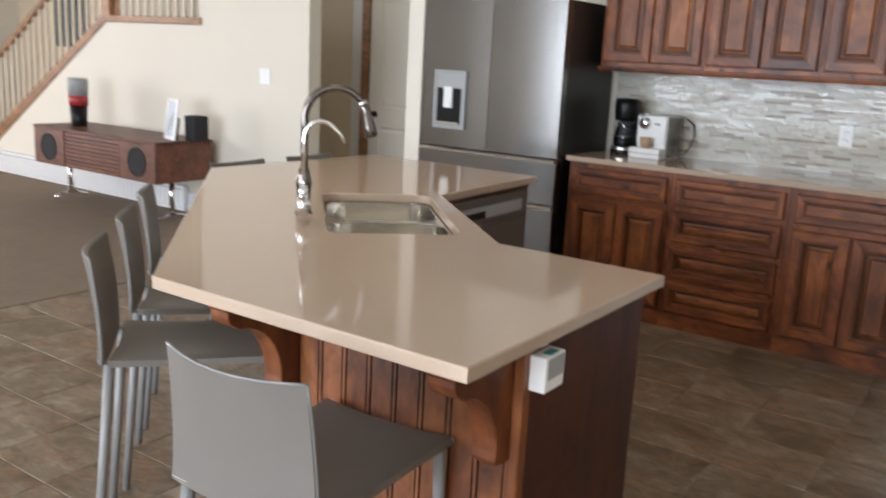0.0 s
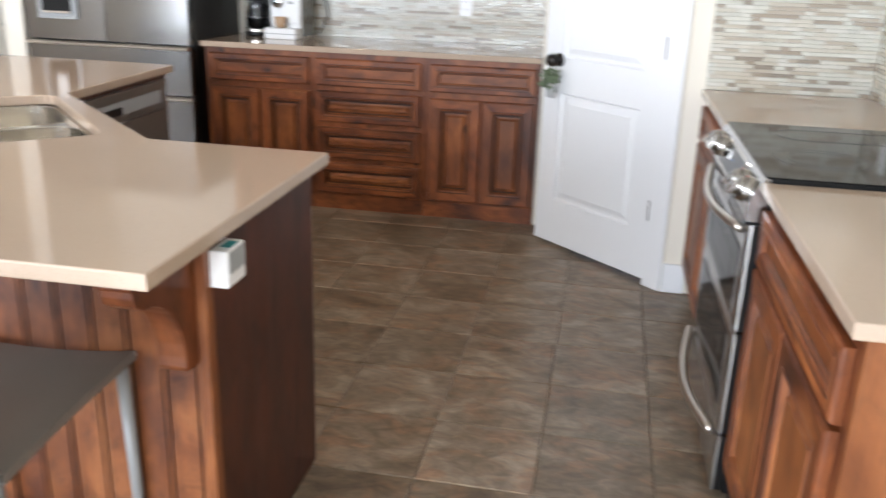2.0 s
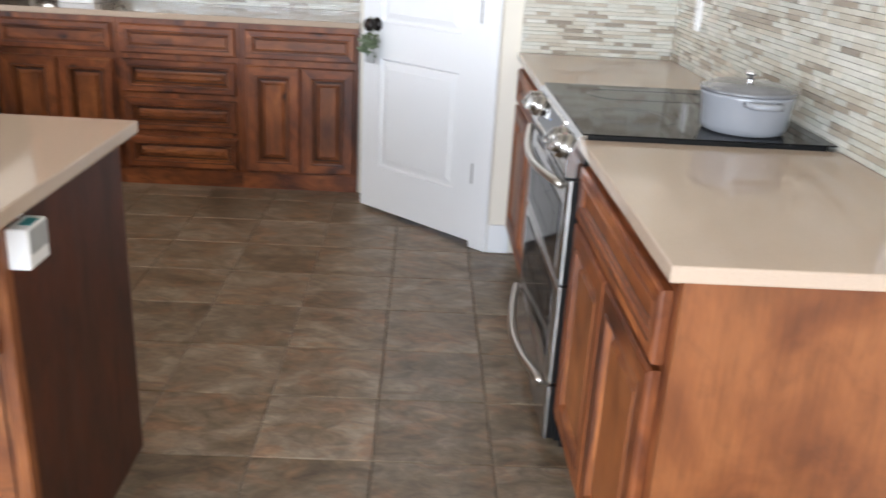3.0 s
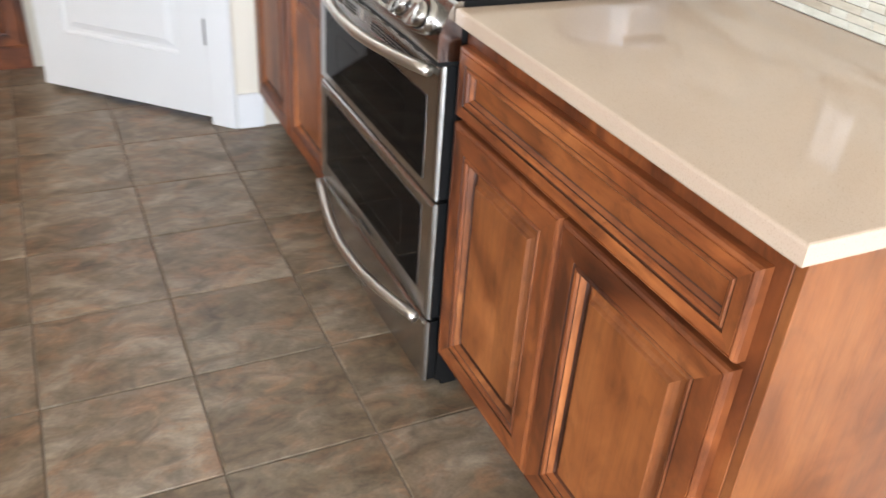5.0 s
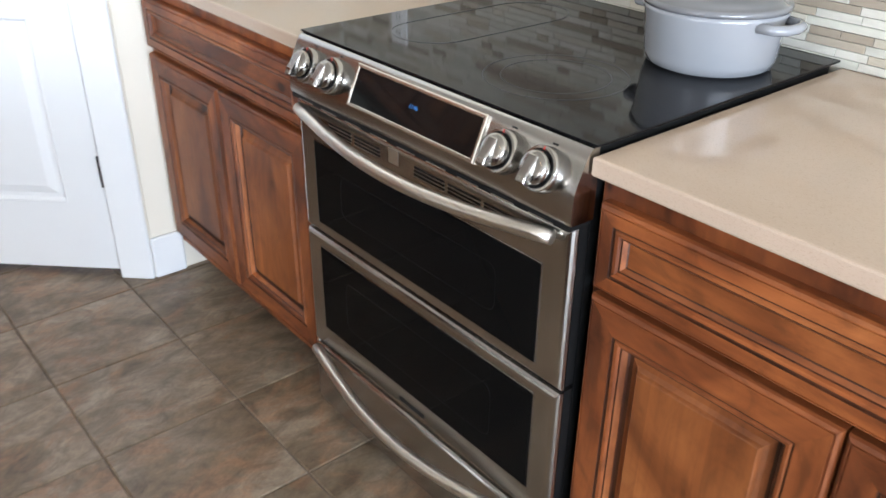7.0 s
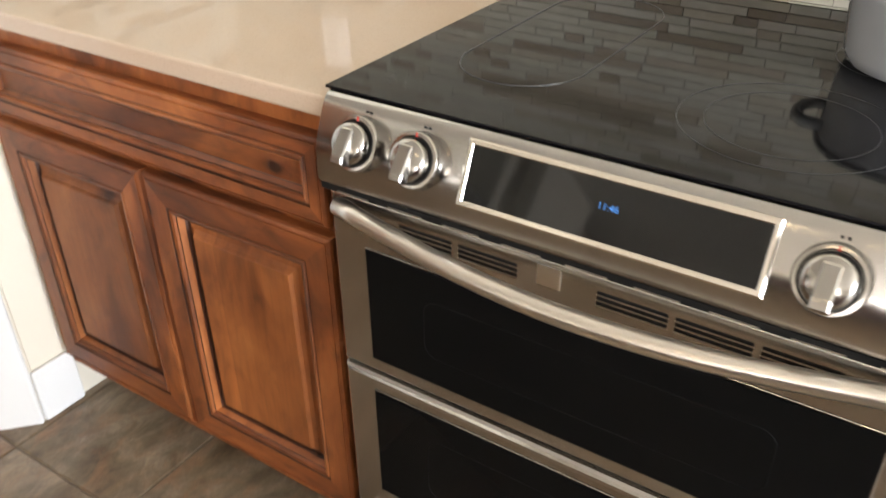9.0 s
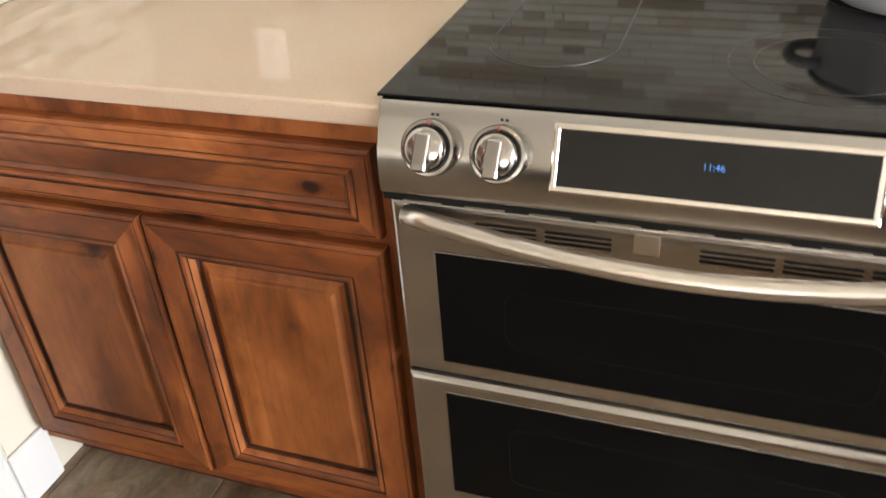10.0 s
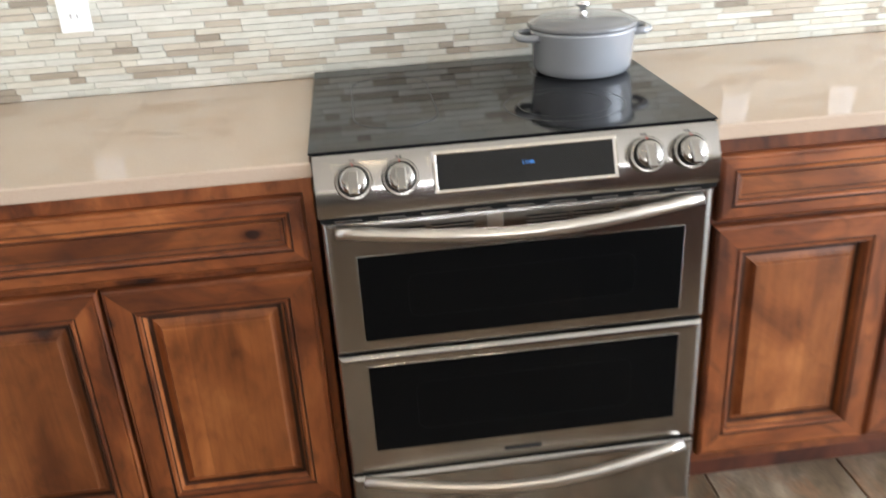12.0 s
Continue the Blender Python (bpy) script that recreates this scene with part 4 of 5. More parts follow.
def knob(x):
    turn = Matrix.Rotation(radians(90), 4, "X")
    k = part("knob", lathe(((0.0, 0.0), (0.0345, 0.0), (0.0340, 0.0165), (0.0325, 0.0190), (0.0290, 0.0195), (0.0275, 0.0170), (0.0, 0.0170)), 40), KNOBSTEEL, rg, "", True)
    k.data.transform(turn)
    k.data.set_sharp_from_angle(angle=radians(35))
    k.matrix_basis = SLOPE @ pose(x, 0.0, -0.041)
    # Black disc under the cap stands in for the shade in the gap.
    part("gap_ring", lathe(((0.0, 0.0172), (0.0272, 0.0172), (0.0272, 0.0178), (0.0, 0.0178)), 32), BLACK, k).data.transform(turn)
    cap = part("cap", lathe(((0.0, 0.0179), (0.0250, 0.0179), (0.0254, 0.0200), (0.0250, 0.0290), (0.0232, 0.0325), (0.0190, 0.0350), (0.0, 0.0362)), 40), KNOBSTEEL, k, "", True)
    cap.data.transform(turn)
    cap.data.set_sharp_from_angle(angle=radians(35))
    part("grip", prism(((-0.0300, 0.0190), (-0.0370, 0.0180), (-0.0475, -0.0150), (-0.0480, -0.0255), (-0.0440, -0.0275), (-0.0300, -0.0250)), "x", -0.0090, 0.0090, 0.0018), KNOBSTEEL, k)
    part("mark", box(-0.0008, 0.0008, -0.0200, -0.0150, 0.0275, 0.0325), REDPRINT, k)
    for dx in (-0.004, 0.002):
        part("symbol", box(x + dx, x + dx + 0.003, -0.0006, -0.0002, -0.0035, -0.0005), GREYPRINT, rg).matrix_basis = SLOPE
    return k


for x in (0.072, 0.157, 0.614, 0.697):
    knob(x)


def ring(cx, cy, r, wdt=0.0012):
    return lathe(((r, 0.0), (r + wdt, 0.0), (r + wdt, 0.0003), (r, 0.0003), (r, 0.0)), 56, (cx, cy, 0.9296))


for cx, cy, rr in ((0.512, 0.205, (0.122, 0.092)), (0.585, 0.478, (0.082,))):
    for r in rr:
        part("burner_ring", ring(cx, cy, r), RINGMARK, rg)

loop = [(0.168 + x, 0.352 + y, 0.9297) for x, y in rounded(0.086, 0.212, 0.0855, 14)]
part("burner_ring", tube(loop + loop[:1], 0.0007, 5), RINGMARK, rg, "printed outline of the bridge zone")

# ---- pot on the cooktop ----
pt = root("cooking_pot", pose(0.945, 2.076, 0.930), "round grey enamelled cast iron pot with lid", "pot")
part("pot_body", lathe(((0, 0.0), (0.098, 0.0), (0.108, 0.006), (0.113, 0.020), (0.119, 0.088), (0.1215, 0.095), (0.1215, 0.103), (0.116, 0.103), (0.110, 0.020), (0.0, 0.016)), 48), ENAMEL, pt, "", True)
lid = part("lid", lathe(((0.0, 0.1036), (0.1235, 0.1036), (0.1245, 0.108), (0.1235, 0.1125), (0.119, 0.1145), (0.113, 0.1150), (0.108, 0.1185), (0.098, 0.1240), (0.060, 0.1290), (0.0, 0.1305)), 48), LIDGREY, pt, "", True)
part("lid_knob", lathe(((0.009, 0.1300), (0.007, 0.142), (0.016, 0.147), (0.017, 0.153), (0.011, 0.158), (0.0, 0.159)), 24), CHROME, lid, "steel lid knob", True)
for s in (-1, 1):
    pts = [(x, s * y, 0.088) for x, y in ((-0.042, 0.108), (-0.038, 0.136), (-0.022, 0.149), (0.0, 0.152), (0.022, 0.149), (0.038, 0.136), (0.042, 0.108))]
    part("handle", tube(pts, 0.0085, 10), ENAMEL, pt, "", True)

# ---- refrigerator ----
fr = root("refrigerator", pose(-3.165, 4.275, 0), "stainless French-door refrigerator with dark sides", "refrigerator")
FW = 0.985
part("body", box(0.004, FW - 0.004, 0.085, 0.70, 0.02, 1.80), DARKSIDE, fr, "dark grey side")


def fridge_door(name, x0, x1, z0, z1):
    bm = bmesh.new()
    n = 8
    prof = [(x0, 0.08), (x0, 0.016)] + [(x0 + (x1 - x0) * k / n, 0.012 - 0.005 * math.sin(math.pi * k / n)) for k in range(n + 1)] + [(x1, 0.016), (x1, 0.08)]
    bm = prism([(p[0], p[1]) for p in prof], "z", z0, z1)
    return part(name, bm, STEEL_V, fr)


ld = fridge_door("left_door", 0.0, 0.491, 0.892, 1.80)
fridge_door("right_door", 0.495, FW, 0.892, 1.80)
for nm, z0, z1 in (("upper_freezer_drawer", 0.610, 0.862), ("lower_freezer_drawer", 0.07, 0.582)):
    d = fridge_door(nm, 0.0, FW, z0, z1)
    part("handle_lip", prism(((-0.012, z1), (0.03, z1 - 0.002), (0.03, z1 + 0.022), (0.0, z1 + 0.022), (-0.014, z1 + 0.010)), "x", 0.0, FW, 0.002), SATIN, d, "bright steel lip")
dp = part("dispenser", nested(0.235, 0.36, ((0, 0.012), (0, -0.004), (0.012, -0.006), (0.016, 0.0), (0.030, 0.0))), GREYPL, ld, "grey water dispenser")
dp.matrix_basis = pose(0.095, -0.004, 1.005)
part("recess", box(0.030, 0.205, -0.0052, -0.0008, 0.030, 0.250), BLACK, dp)
part("chute", box(0.085, 0.150, -0.022, -0.0055, 0.13, 0.26, 0.004), PLASTIC, dp)
part("tray", box(0.035, 0.200, -0.018, -0.0055, 0.030, 0.042, 0.002), SATIN, dp)

# ---- coffee corner ----
cm = root("coffee_maker", pose(-2.00, 4.83, TOP), "black drip coffee maker with a glass jug", "coffee maker")
part("base", lathe(((0, 0), (0.078, 0), (0.080, 0.006), (0.080, 0.024), (0.074, 0.030), (0, 0.030)), 28), BLACK, cm, "", True)
part("base_band", lathe(((0.081, 0.026), (0.082, 0.026), (0.082, 0.040), (0.081, 0.040)), 28), SATIN, cm, "bright metal band")
part("column", box(-0.055, 0.055, 0.03, 0.085, 0.03, 0.33, 0.012, 2), BLACK, cm)
part("brew_head", lathe(((0, 0.20), (0.060, 0.20), (0.070, 0.225), (0.074, 0.30), (0.066, 0.335), (0.0, 0.34)), 28), BLACK, cm, "", True)
part("jug", lathe(((0.0, 0.042), (0.055, 0.042), (0.066, 0.06), (0.064, 0.12), (0.045, 0.175), (0.048, 0.19)), 28), GLASS, cm, "glass jug", True)
part("coffee", lathe(((0.0, 0.045), (0.052, 0.045), (0.062, 0.06), (0.062, 0.10), (0, 0.10)), 28), BLACK, cm, "", True)
part("jug_handle", tube(((0.062, -0.02, 0.07), (0.10, -0.04, 0.085), (0.10, -0.04, 0.15), (0.052, -0.02, 0.175)), 0.008, 8), BLACK, cm, "", True)
es = root("espresso_machine", pose(-1.885, 4.66, TOP, 0, 0, -4), "white countertop espresso machine with metal side", "espresso machine")
part("body", box(0.0, 0.19, 0.08, 0.28, 0.0, 0.255, 0.010, 2), PLASTIC, es)
part("front_panel", box(0.004, 0.186, 0.066, 0.0795, 0.085, 0.250, 0.004), PLASTIC, es)
part("drip_tray", box(-0.004, 0.194, -0.010, 0.0785, 0.0, 0.062, 0.005), PLASTIC, es)
part("tray_line", box(-0.0045, 0.1945, -0.0108, 0.04, 0.028, 0.032), GREYPL, es)
part("side_plate", box(0.1905, 0.1935, 0.09, 0.27, 0.01, 0.245, 0.001), STEEL_V, es)
q = part("group_head", lathe(((0, 0.0), (0.034, 0.0), (0.036, 0.02), (0.030, 0.034), (0.0, 0.036)), 24), CHROME, es, "chrome group head", True)
q.matrix_basis = pose(0.060, 0.066, 0.205, 90, 0, 0)
part("cup", lathe(((0, 0.0), (0.026, 0.0), (0.034, 0.03), (0.036, 0.06), (0.032, 0.06), (0.024, 0.006), (0, 0.005)), 24, (0.085, 0.028, 0.063)), TAN, es, "tan cup on the tray", True)
part("badge", box(0.115, 0.150, 0.0645, 0.066, 0.195, 0.210), GREYPL, es)
part("steam_pipe", tube(((0.03, 0.05, 0.245), (0.06, 0.03, 0.262), (0.10, 0.04, 0.262)), 0.006, 8), CHROME, es, "", True)
cb = mesh_ob("power_cable", tube(((-1.64, 4.90, TOP + 0.02), (-1.62, 4.93, TOP + 0.06), (-1.60, 4.955, TOP + 0.13), (-1.615, 4.975, TOP + 0.20), (-1.66, 4.975, TOP + 0.23)), 0.0045, 8), BLACK, None, "", True)
tagged(cb, "black power cable of the espresso machine", "cable")

# ---- wall outlets ----


def outlet(m, label, group="wall outlets"):
    ob = root("outlet", m, label, "outlet", group)
    part("cover", box(-0.036, 0.036, -0.006, 0.0, -0.058, 0.058, 0.002, 2), PLASTIC, ob)
    for z in (-0.022, 0.022):
        s = part("socket", box(-0.017, 0.017, -0.0085, -0.0062, z - 0.015, z + 0.015, 0.003), PLASTIC, ob)
        for x in (-0.007, 0.007):
            part("slot", box(x - 0.0012, x + 0.0012, -0.0092, -0.0086, z - 0.004, z + 0.007), BLACK, s)
    return ob


SPL = 0.009
outlet(pose(WALL_X - SPL, 3.243, 1.128, 0, 0, EASTWARD), "white duplex outlet on the mosaic backsplash")
outlet(pose(WALL_X - SPL, 1.605, 1.110, 0, 0, EASTWARD), "white duplex outlet on the mosaic backsplash")
outlet(pose(WALL_X - SPL, 1.305, 1.110, 0, 0, EASTWARD), "white duplex outlet on the mosaic backsplash")
outlet(pose(-0.760, BACK_Y - SPL, 1.128), "white duplex outlet on the mosaic backsplash")
sw = root("light_switch", pose(-5.0, 4.6495, 1.22), "white rocker light switch on cream wall", "light switch")
part("cover", box(-0.06, 0.06, -0.006, -0.0005, -0.06, 0.06, 0.002), PLASTIC, sw)
part("rocker", box(-0.016, 0.016, -0.010, -0.0062, -0.033, 0.033, 0.002), PLASTIC, sw)

# ---- ornament on the pantry knob ----
orn = root("knob_ornament", PANTRY @ pose(D0 + 0.098, -0.035, 0.945), "small grey-green sprig and glass tag hanging from the knob", "ornament")
part("loop", tube(((-0.012, -0.004, 0.030), (0.0, -0.004, 0.036), (0.012, -0.004, 0.030), (0.018, -0.004, -0.02), (0.0, -0.004, -0.06), (-0.018, -0.004, -0.02), (-0.012, -0.004, 0.030)), 0.0018, 6), LEAF, orn)
rnd = random.Random(4)
for k in range(70):
    bm = bmesh.new()
    L = rnd.uniform(0.022, 0.042)
    wd = L * 0.32
    vs = [bm.verts.new(p) for p in ((0, 0, 0), (wd, 0.003, L * 0.45), (0, 0.0, L), (-wd, 0.003, L * 0.45), (0, -0.003, L * 0.5))]
    for a, b in ((0, 1), (1, 2), (2, 3), (3, 0)):
        bm.faces.new((vs[a], vs[b], vs[4]))
    lf = part("leaf", bm, LEAF, orn)
    lf.matrix_basis = pose(rnd.uniform(-0.045, 0.045), rnd.uniform(-0.035, 0.004), rnd.uniform(-0.130, -0.050), rnd.uniform(-70, 70), rnd.uniform(-140, 140), rnd.uniform(0, 360))
part("tag", box(-0.030, 0.030, -0.012, -0.004, -0.180, -0.125, 0.003), GREYPL, orn, "pale grey tag")

# ---- bar stools ----


def stool_master():
    st = root("bar_stool", pose(0, 0, 0), "grey-brown leather bar stool with slim wrapped legs", "bar stool", "stools round the island")
    hw, dp = 0.180, 0.455
    # seat
    bm = bmesh.new()
    n = 12
    grid = {}
    for side in (0, 1):
        for i in range(n + 1):
            for j in range(n + 1):
                u, v = i / n * 2 - 1, j / n * 2 - 1
                edge = max(abs(u), abs(v)) ** 10
                x = u * (hw - 0.010 * (1 - v * v) * abs(u) ** 3)
                y = 0.02 + dp / 2 + v * (dp / 2 - 0.008 * (1 - u * u) * abs(v) ** 3)
                sag = 0.016 * (1 - u * u) * (1 - 0.5 * v * v) + 0.006 * (1 - v * v) + 0.007 * edge
                grid[side, i, j] = bm.verts.new((x, y, 0.628 - sag if side == 0 else 0.600 - 0.6 * sag + 0.006 * edge))
    for i in range(n):
        for j in range(n):
            for side in (0, 1):
                bm.faces.new([grid[side, a, c] for a, c in ((i, j), (i + 1, j), (i + 1, j + 1), (i, j + 1))])
    rim = [(i, 0) for i in range(n)] + [(n, j) for j in range(n)] + [(i, n) for i in range(n, 0, -1)] + [(0, j) for j in range(n, 0, -1)]
    for (i, j), (a, c) in zip(rim, rim[1:] + rim[:1]):
        bm.faces.new((grid[0, i, j], grid[0, a, c], grid[1, a, c], grid[1, i, j]))
    sb = part("seat", bm, LEATHER, st, "", True)
    sb.data.set_sharp_from_angle(angle=radians(60))
    for s in (-1, 1):
        pts = [(s * (hw - 0.002), dp + 0.012, 0.622), (s * (hw + 0.001), dp + 0.019, 0.612), (s * (hw - 0.006), dp + 0.021, 0.600)]
        part("stitching", tube(pts, 0.0011, 6), STITCH, sb, "pale corner stitching")
    # back, leaning and slightly hollow
    bm = bmesh.new()
    nx, nz = 8, 6
    for side in (0, 1):
        for i in range(nx + 1):
            for j in range(nz + 1):
                u, v = i / nx * 2 - 1, j / nz
                x = u * (hw - 0.012 * v)
                y = -0.008 - 0.055 * v ** 1.4 + 0.030 * u * u * v - (0.022 if side else 0.0) * (1 - 0.35 * v)
                y += (0.004 if side else -0.004) * (abs(u) ** 6)
                z = 0.610 + 0.275 * v + 0.010 * u * u * v - 0.010 * (1 - u * u) * (1 - v)
                bm.verts.new((x, y + 0.02, z))
    bm.verts.ensure_lookup_table()
    row, half = nz + 1, (nx + 1) * (nz + 1)
    for i in range(nx):
        for j in range(nz):
            a = i * row + j
            bm.faces.new([bm.verts[k] for k in (a, a + row, a + row + 1, a + 1)])
            bm.faces.new([bm.verts[half + k] for k in (a, a + 1, a + row + 1, a + row)])
    rim = [i * row for i in range(nx + 1)] + [nx * row + j for j in range(1, nz + 1)] + [i * row + nz for i in range(nx - 1, -1, -1)] + [j for j in range(nz - 1, 0, -1)]
    for a, b in zip(rim, rim[1:] + rim[:1]):
        bm.faces.new([bm.verts[k] for k in (a, b, half + b, half + a)])
    bk = part("backrest", bm, LEATHER, st, "", True)
    bk.data.set_sharp_from_angle(angle=radians(50))
    seam = [(u * (hw - 0.012), 0.02 - 0.008 - 0.055 + 0.030 * u * u - 0.010, 0.8865 + 0.010 * u * u) for u in [k / 6 - 1 for k in range(13)]]
    part("piping", tube(seam, 0.0030, 6), LEGSKIN, bk, "pale edge seam", True)
    for s in (-1, 1):
        edge = [(s * (hw + 0.0005 - 0.012 * v), 0.02 - 0.008 - 0.055 * v ** 1.4 + 0.030 * v - 0.010 * (1 - 0.35 * v), 0.610 + 0.285 * v) for v in [k / 8 for k in range(9)]]
        part("piping", tube(edge, 0.0030, 6), LEGSKIN, bk, "pale edge seam", True)
    for s in (-1, 1):
        low = [(s * u * hw, 0.02 - 0.0305 + 0.004 * u ** 6, 0.617) for u in (0.76, 0.80, 0.84, 0.88, 0.92, 0.96, 0.99)]
        part("stitching", tube(low, 0.0009, 6), STITCH, bk, "pale corner stitching")
    for s in (-1, 1):
        part("leg", tube(((s * (hw - 0.020), 0.020, 0.605), (s * (hw - 0.006), -0.030, 0.003)), (0.0145, 0.012), 12), LEGSKIN, st, "", True)
        part("leg", tube(((s * (hw - 0.022), dp - 0.003, 0.605), (s * (hw - 0.012), dp + 0.010, 0.003)), (0.0140, 0.0115), 12), LEGSKIN, st, "", True)
    part("footrest", tube([(hw * k / 5 - 0.012 * (1 if k > 0 else -1 if k < 0 else 0), dp + 0.012 - 0.05 * (1 - (k / 5) ** 2), 0.215) for k in range(-5, 6)], 0.0085, 10), CHROME, st, "curved chrome footrest", True)
    return st


stool = stool_master()
stool.matrix_world = pose(-0.957, 0.778, 0, 0, 0, 4)
for x, y, a in ((-1.905, 1.140, -41), (-2.236, 1.468, -42), (-2.580, 1.793, -42), (-3.030, 2.633, -90), (-3.030, 3.127, -90)):
    copy_thing(stool, pose(x, y, 0, 0, 0, a))

# ---- record console ----
cs = root("record_console", pose(-7.23, 3.98, 0), "low walnut record console with round speakers on chrome legs", "console")
CW, CD, Z0, Z1 = 1.71, 0.56, 0.345, 0.655
part("case", box(0, CW, 0.02, CD, Z0, Z1, 0.004), WALNUT, cs)
part("top", box(-0.01, CW + 0.01, 0.0, CD + 0.005, Z1 + 0.0005, Z1 + 0.022, 0.004), WALNUT, cs)
for x0 in (0.0, CW - 0.46):
    pn = part("speaker_panel", box(x0, x0 + 0.46, 0.0, 0.0195, Z0, Z1, 0.003), WALNUT, cs)
    q = part("speaker", lathe(((0, 0.0), (0.105, 0.0), (0.112, 0.006), (0.118, 0.004), (0.118, -0.002)), 32), SPEAKER, pn, "round dark speaker cloth")
    q.data.transform(Matrix.Rotation(radians(90), 4, "X"))
    q.matrix_basis = pose(x0 + 0.23, -0.001, (Z0 + Z1) / 2)
for k in range(9):
    z = Z0 + 0.012 + 0.033 * k
    part("slat", box(0.465, CW - 0.465, 0.003, 0.0195, z, z + 0.024, 0.002), WALNUT, cs)
for x in (0.09, CW - 0.16):
    lg = part("leg", tube(((x, CD / 2, Z0), (x, CD / 2, 0.05)), 0.022, 12), CHROME, cs, "", True)
    for s in (-1, 1):
        part("foot", tube(((x, CD / 2, 0.06), (x, CD / 2 + s * 0.16, 0.022)), (0.016, 0.012), 10), CHROME, cs, "", True)
Z = Z1 + 0.0225
cn = root("drink_canister", pose(-6.95, 4.25, Z), "tall black canister with red band and pale top", "canister")
part("canister_body", lathe(((0, 0), (0.062, 0), (0.068, 0.01), (0.074, 0.18), (0.0, 0.17)), 24), BLACK, cn, "", True)
part("band", lathe(((0, 0.1805), (0.080, 0.1805), (0.083, 0.265), (0, 0.265)), 24), REDBAND, cn, "red band", True)
part("top_cover", lathe(((0, 0.2655), (0.082, 0.2655), (0.086, 0.39), (0.079, 0.42), (0, 0.423)), 24), GREYPL, cn, "grey patterned top", True)
ph = root("photo_frame", pose(-5.765, 4.25, Z, -8, 0, -12), "white framed photo leaning on the console", "photo frame")
part("frame", nested(0.185, 0.33, ((0, 0.015), (0, 0), (0.02, -0.003), (0.024, 0.003))), PLASTIC, ph)
part("print", box(0.026, 0.159, 0.000, 0.0025, 0.026, 0.304), PHOTO, ph)
for k in range(3):
    part("print_figure", box(0.05 + 0.035 * k, 0.075 + 0.035 * k, -0.0015, -0.0003, 0.05 + 0.03 * k, 0.16 + 0.03 * k), GREYPL, ph)
part("stand", box(0.07, 0.11, 0.016, 0.07, 0.002, 0.18), BLACK, ph)
ob = mesh_ob("cube_speaker", box(-5.565, -5.43, 4.30, 4.44, Z, Z + 0.20, 0.012, 2), SPEAKER)
tagged(ob, "small dark cube loudspeaker on the console", "loudspeaker")

# ---- recessed ceiling lights ----
for lx, ly in ((-2.1, 2.05), (-2.1, 2.60)):
    dl = root("downlight", pose(lx, ly, H), "round recessed ceiling light with white trim", "ceiling light", "kitchen downlights")
    part("trim", lathe(((0.065, 0.0), (0.092, 0.0), (0.090, -0.007), (0.068, -0.009), (0.064, -0.002)), 32), WHITE, dl, "", True)
    part("lens", lathe(((0, -0.0015), (0.063, -0.0015), (0.063, 0.0), (0, 0.0)), 32), LAMPGLOW, dl, "glowing warm lens")

# ---- mosaic backsplashes ----


def strip_mesh(w):
    bm = bmesh.new()
    add_strip(bm, 0.0, 0.0, w, 0.006)
    bmesh.ops.recalc_face_normals(bm, faces=bm.faces[:])
    me = bpy.data.meshes.new("strip")
    bm.to_mesh(me)
    bm.free()
    me.materials.append(MOSAIC_O)
    return me


SH = 0.0156


def add_strip(bm, x, z, w, t):
    b = 0.0009
    x0, x1, z0, z1 = x + 0.0005, x + w - 0.0005, z + 0.0005, z + SH - 0.0005
    o = [bm.verts.new(p) for p in ((x0, 0, z0), (x1, 0, z0), (x1, 0, z1), (x0, 0, z1))]
    m = [bm.verts.new(p) for p in ((x0, -t + b, z0), (x1, -t + b, z0), (x1, -t + b, z1), (x0, -t + b, z1))]
    q = [bm.verts.new(p) for p in ((x0 + b, -t, z0 + b), (x1 - b, -t, z0 + b), (x1 - b, -t, z1 - b), (x0 + b, -t, z1 - b))]
    for a, c in ((o, m), (m, q)):
        for k in range(4):
            bm.faces.new((a[k], a[(k + 1) % 4], c[(k + 1) % 4], c[k]))
    bm.faces.new(q)


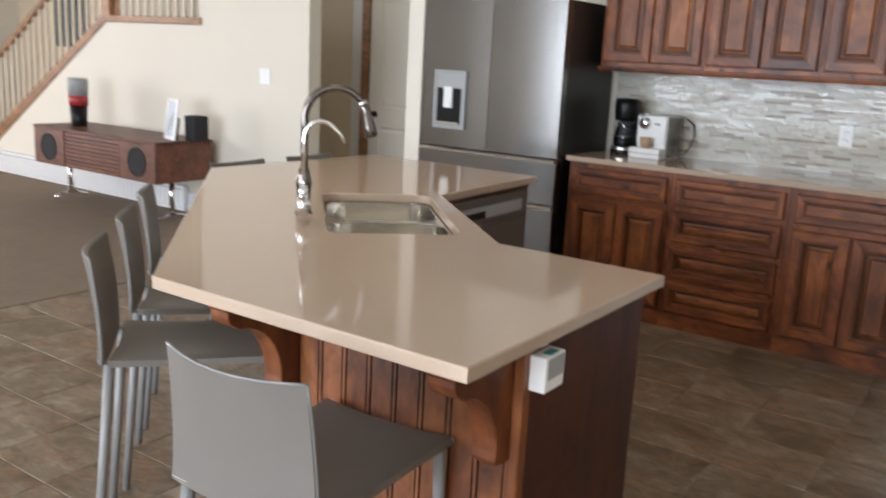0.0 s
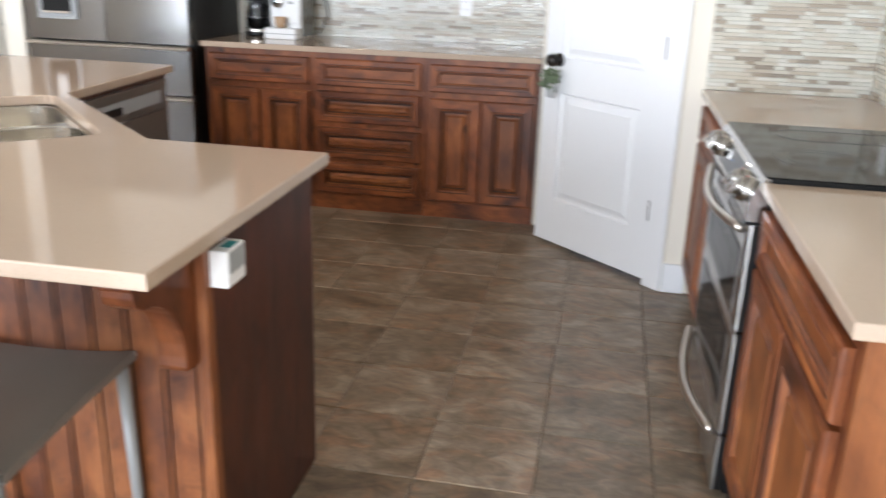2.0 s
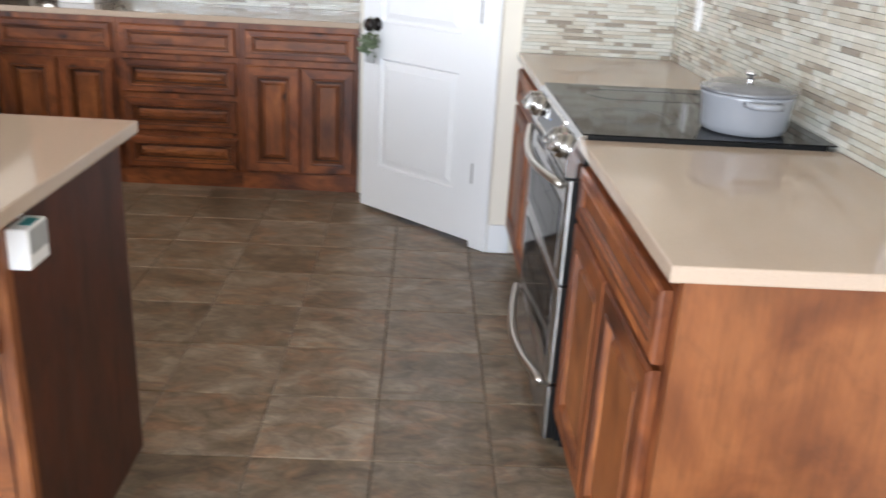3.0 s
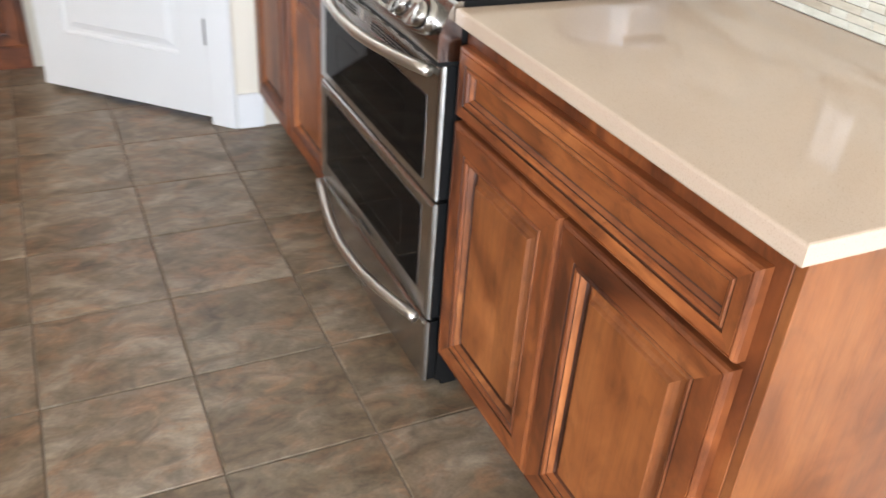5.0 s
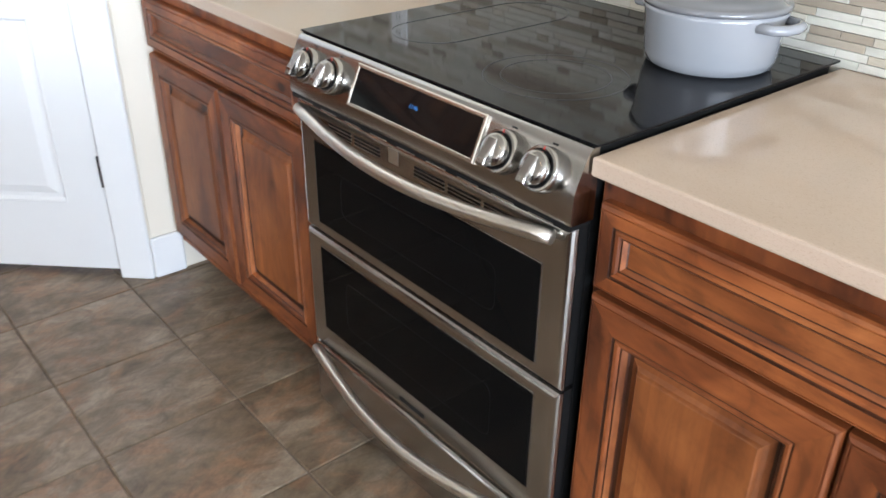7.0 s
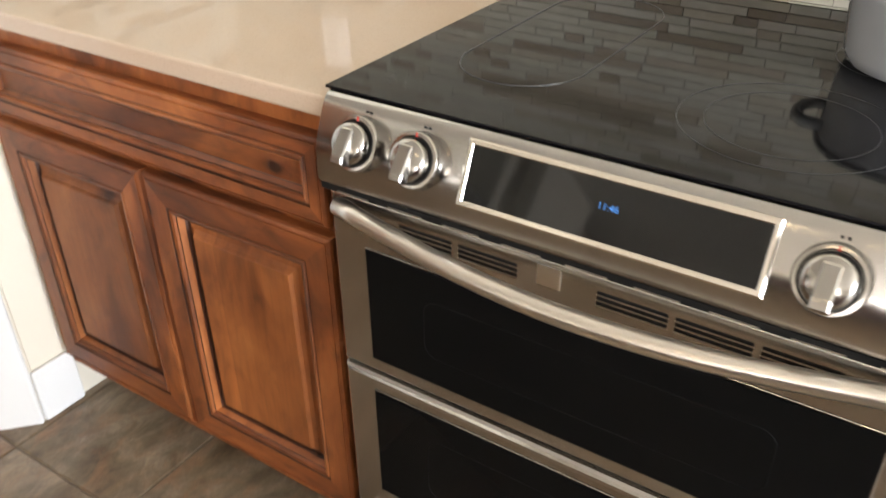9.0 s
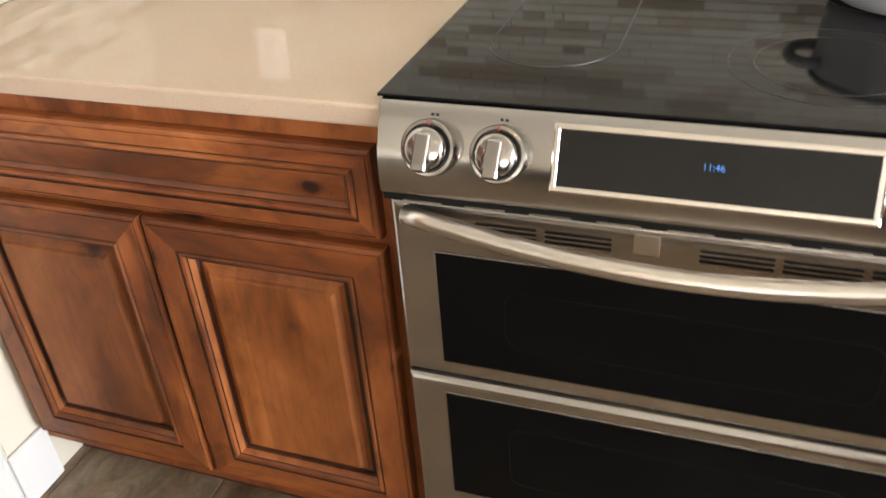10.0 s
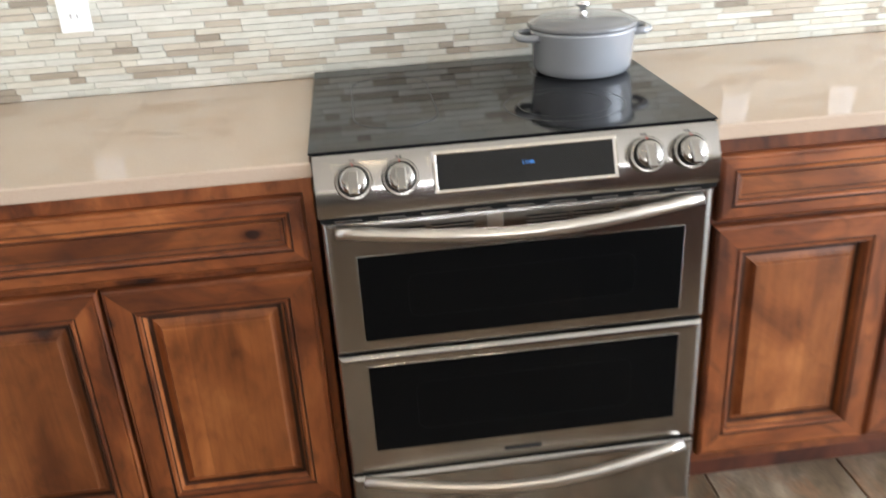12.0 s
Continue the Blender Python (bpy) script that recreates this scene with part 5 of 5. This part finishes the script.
def backsplash(name, m, length, z1, singles=None):
    back = structure(name, box(0, length, -0.003, -0.0005, TOP + 0.0005, z1), MORTAR, "linear mosaic backsplash of pale glass and brown stone strips", "backsplash")
    back.matrix_world = m
    rn = random.Random(len(name) * 7 + 3)
    bm = bmesh.new()
    z = TOP + 0.001
    row = 0
    while z + SH < z1:
        x = -rn.uniform(0, 0.1)
        while x < length:
            w = rn.choice((0.038, 0.060, 0.086, 0.112, 0.148))
            a, b = max(x, 0.0), min(x + w, length)
            if b - a > 0.012:
                if singles and singles[0] < a and b < singles[1] and row < singles[2] and abs(b - a - w) < 1e-6:
                    me = STRIPS.setdefault(w, None) or strip_mesh(w)
                    STRIPS[w] = me
                    s = new("mosaic_strip", me)
                    s.parent = back
                    s.location = (a, -0.0028 - rn.uniform(0, 0.0008), z)
                else:
                    t = 0.0055 + rn.uniform(0, 0.0012)
                    add_strip(bm, a, z, b - a, t + 0.0028)
            x += w
        z += SH
        row += 1
    s = part("mosaic_field", bm, MOSAIC_I, back)
    s["kind"] = "stuff"


STRIPS = {}
backsplash("backsplash_east", pose(WALL_X, PANTRY_Y - 0.001, 0, 0, 0, EASTWARD), PANTRY_Y - 1.075, 1.44, (0.55, 1.95, 17))
backsplash("backsplash_pantry", pose(0.50, PANTRY_Y, 0), WALL_X - 0.50 - 0.01, 1.44, (0.0, 0.65, 40))
backsplash("backsplash_north", pose(-2.15, BACK_Y, 0), 1.90, 1.44, (0.60, 1.90, 24))

# ---- floor tiles ----
TX, TY = 0.337, 0.3345
cells = []
for i in range(-15, 4):
    for j in range(-24, 7):
        x0, y0 = TX * i - 0.005, 2.858 + TY * j
        if x0 + TX > WALL_X or x0 < -4.6 or y0 < -4.0 or y0 > 5.0:
            continue
        cells.append((x0, y0))
floor_ob = scene.objects["floor"]
cells.sort(key=lambda c: math.hypot(c[0] + 0.4, c[1] - 2.2))
G = 0.0034


def tile_bm():
    bm = box(G / 2, TX - G / 2, G / 2, TY - G / 2, -0.008, 0.0, 0.0)
    top = [e for e in bm.edges if all(v.co.z > -0.001 for v in e.verts)]
    bmesh.ops.bevel(bm, geom=top, offset=0.0026, segments=1, affect="EDGES")
    return bm


first = None
for x0, y0 in cells[:290]:
    if first is None:
        first = mesh_ob("tile", tile_bm(), TILE, floor_ob)
        ob = first
    else:
        ob = new("tile", first.data)
        ob.parent = floor_ob
    ob.location = (x0, y0, random.uniform(-0.0006, 0.0))
bm = bmesh.new()
for x0, y0 in cells[290:]:
    add_box(bm, x0 + G / 2, x0 + TX - G / 2, y0 + G / 2, y0 + TY - G / 2, -0.008, 0.0)
ob = mesh_ob("outer_tiles", bm, TILE, floor_ob)
ob["kind"] = "stuff"
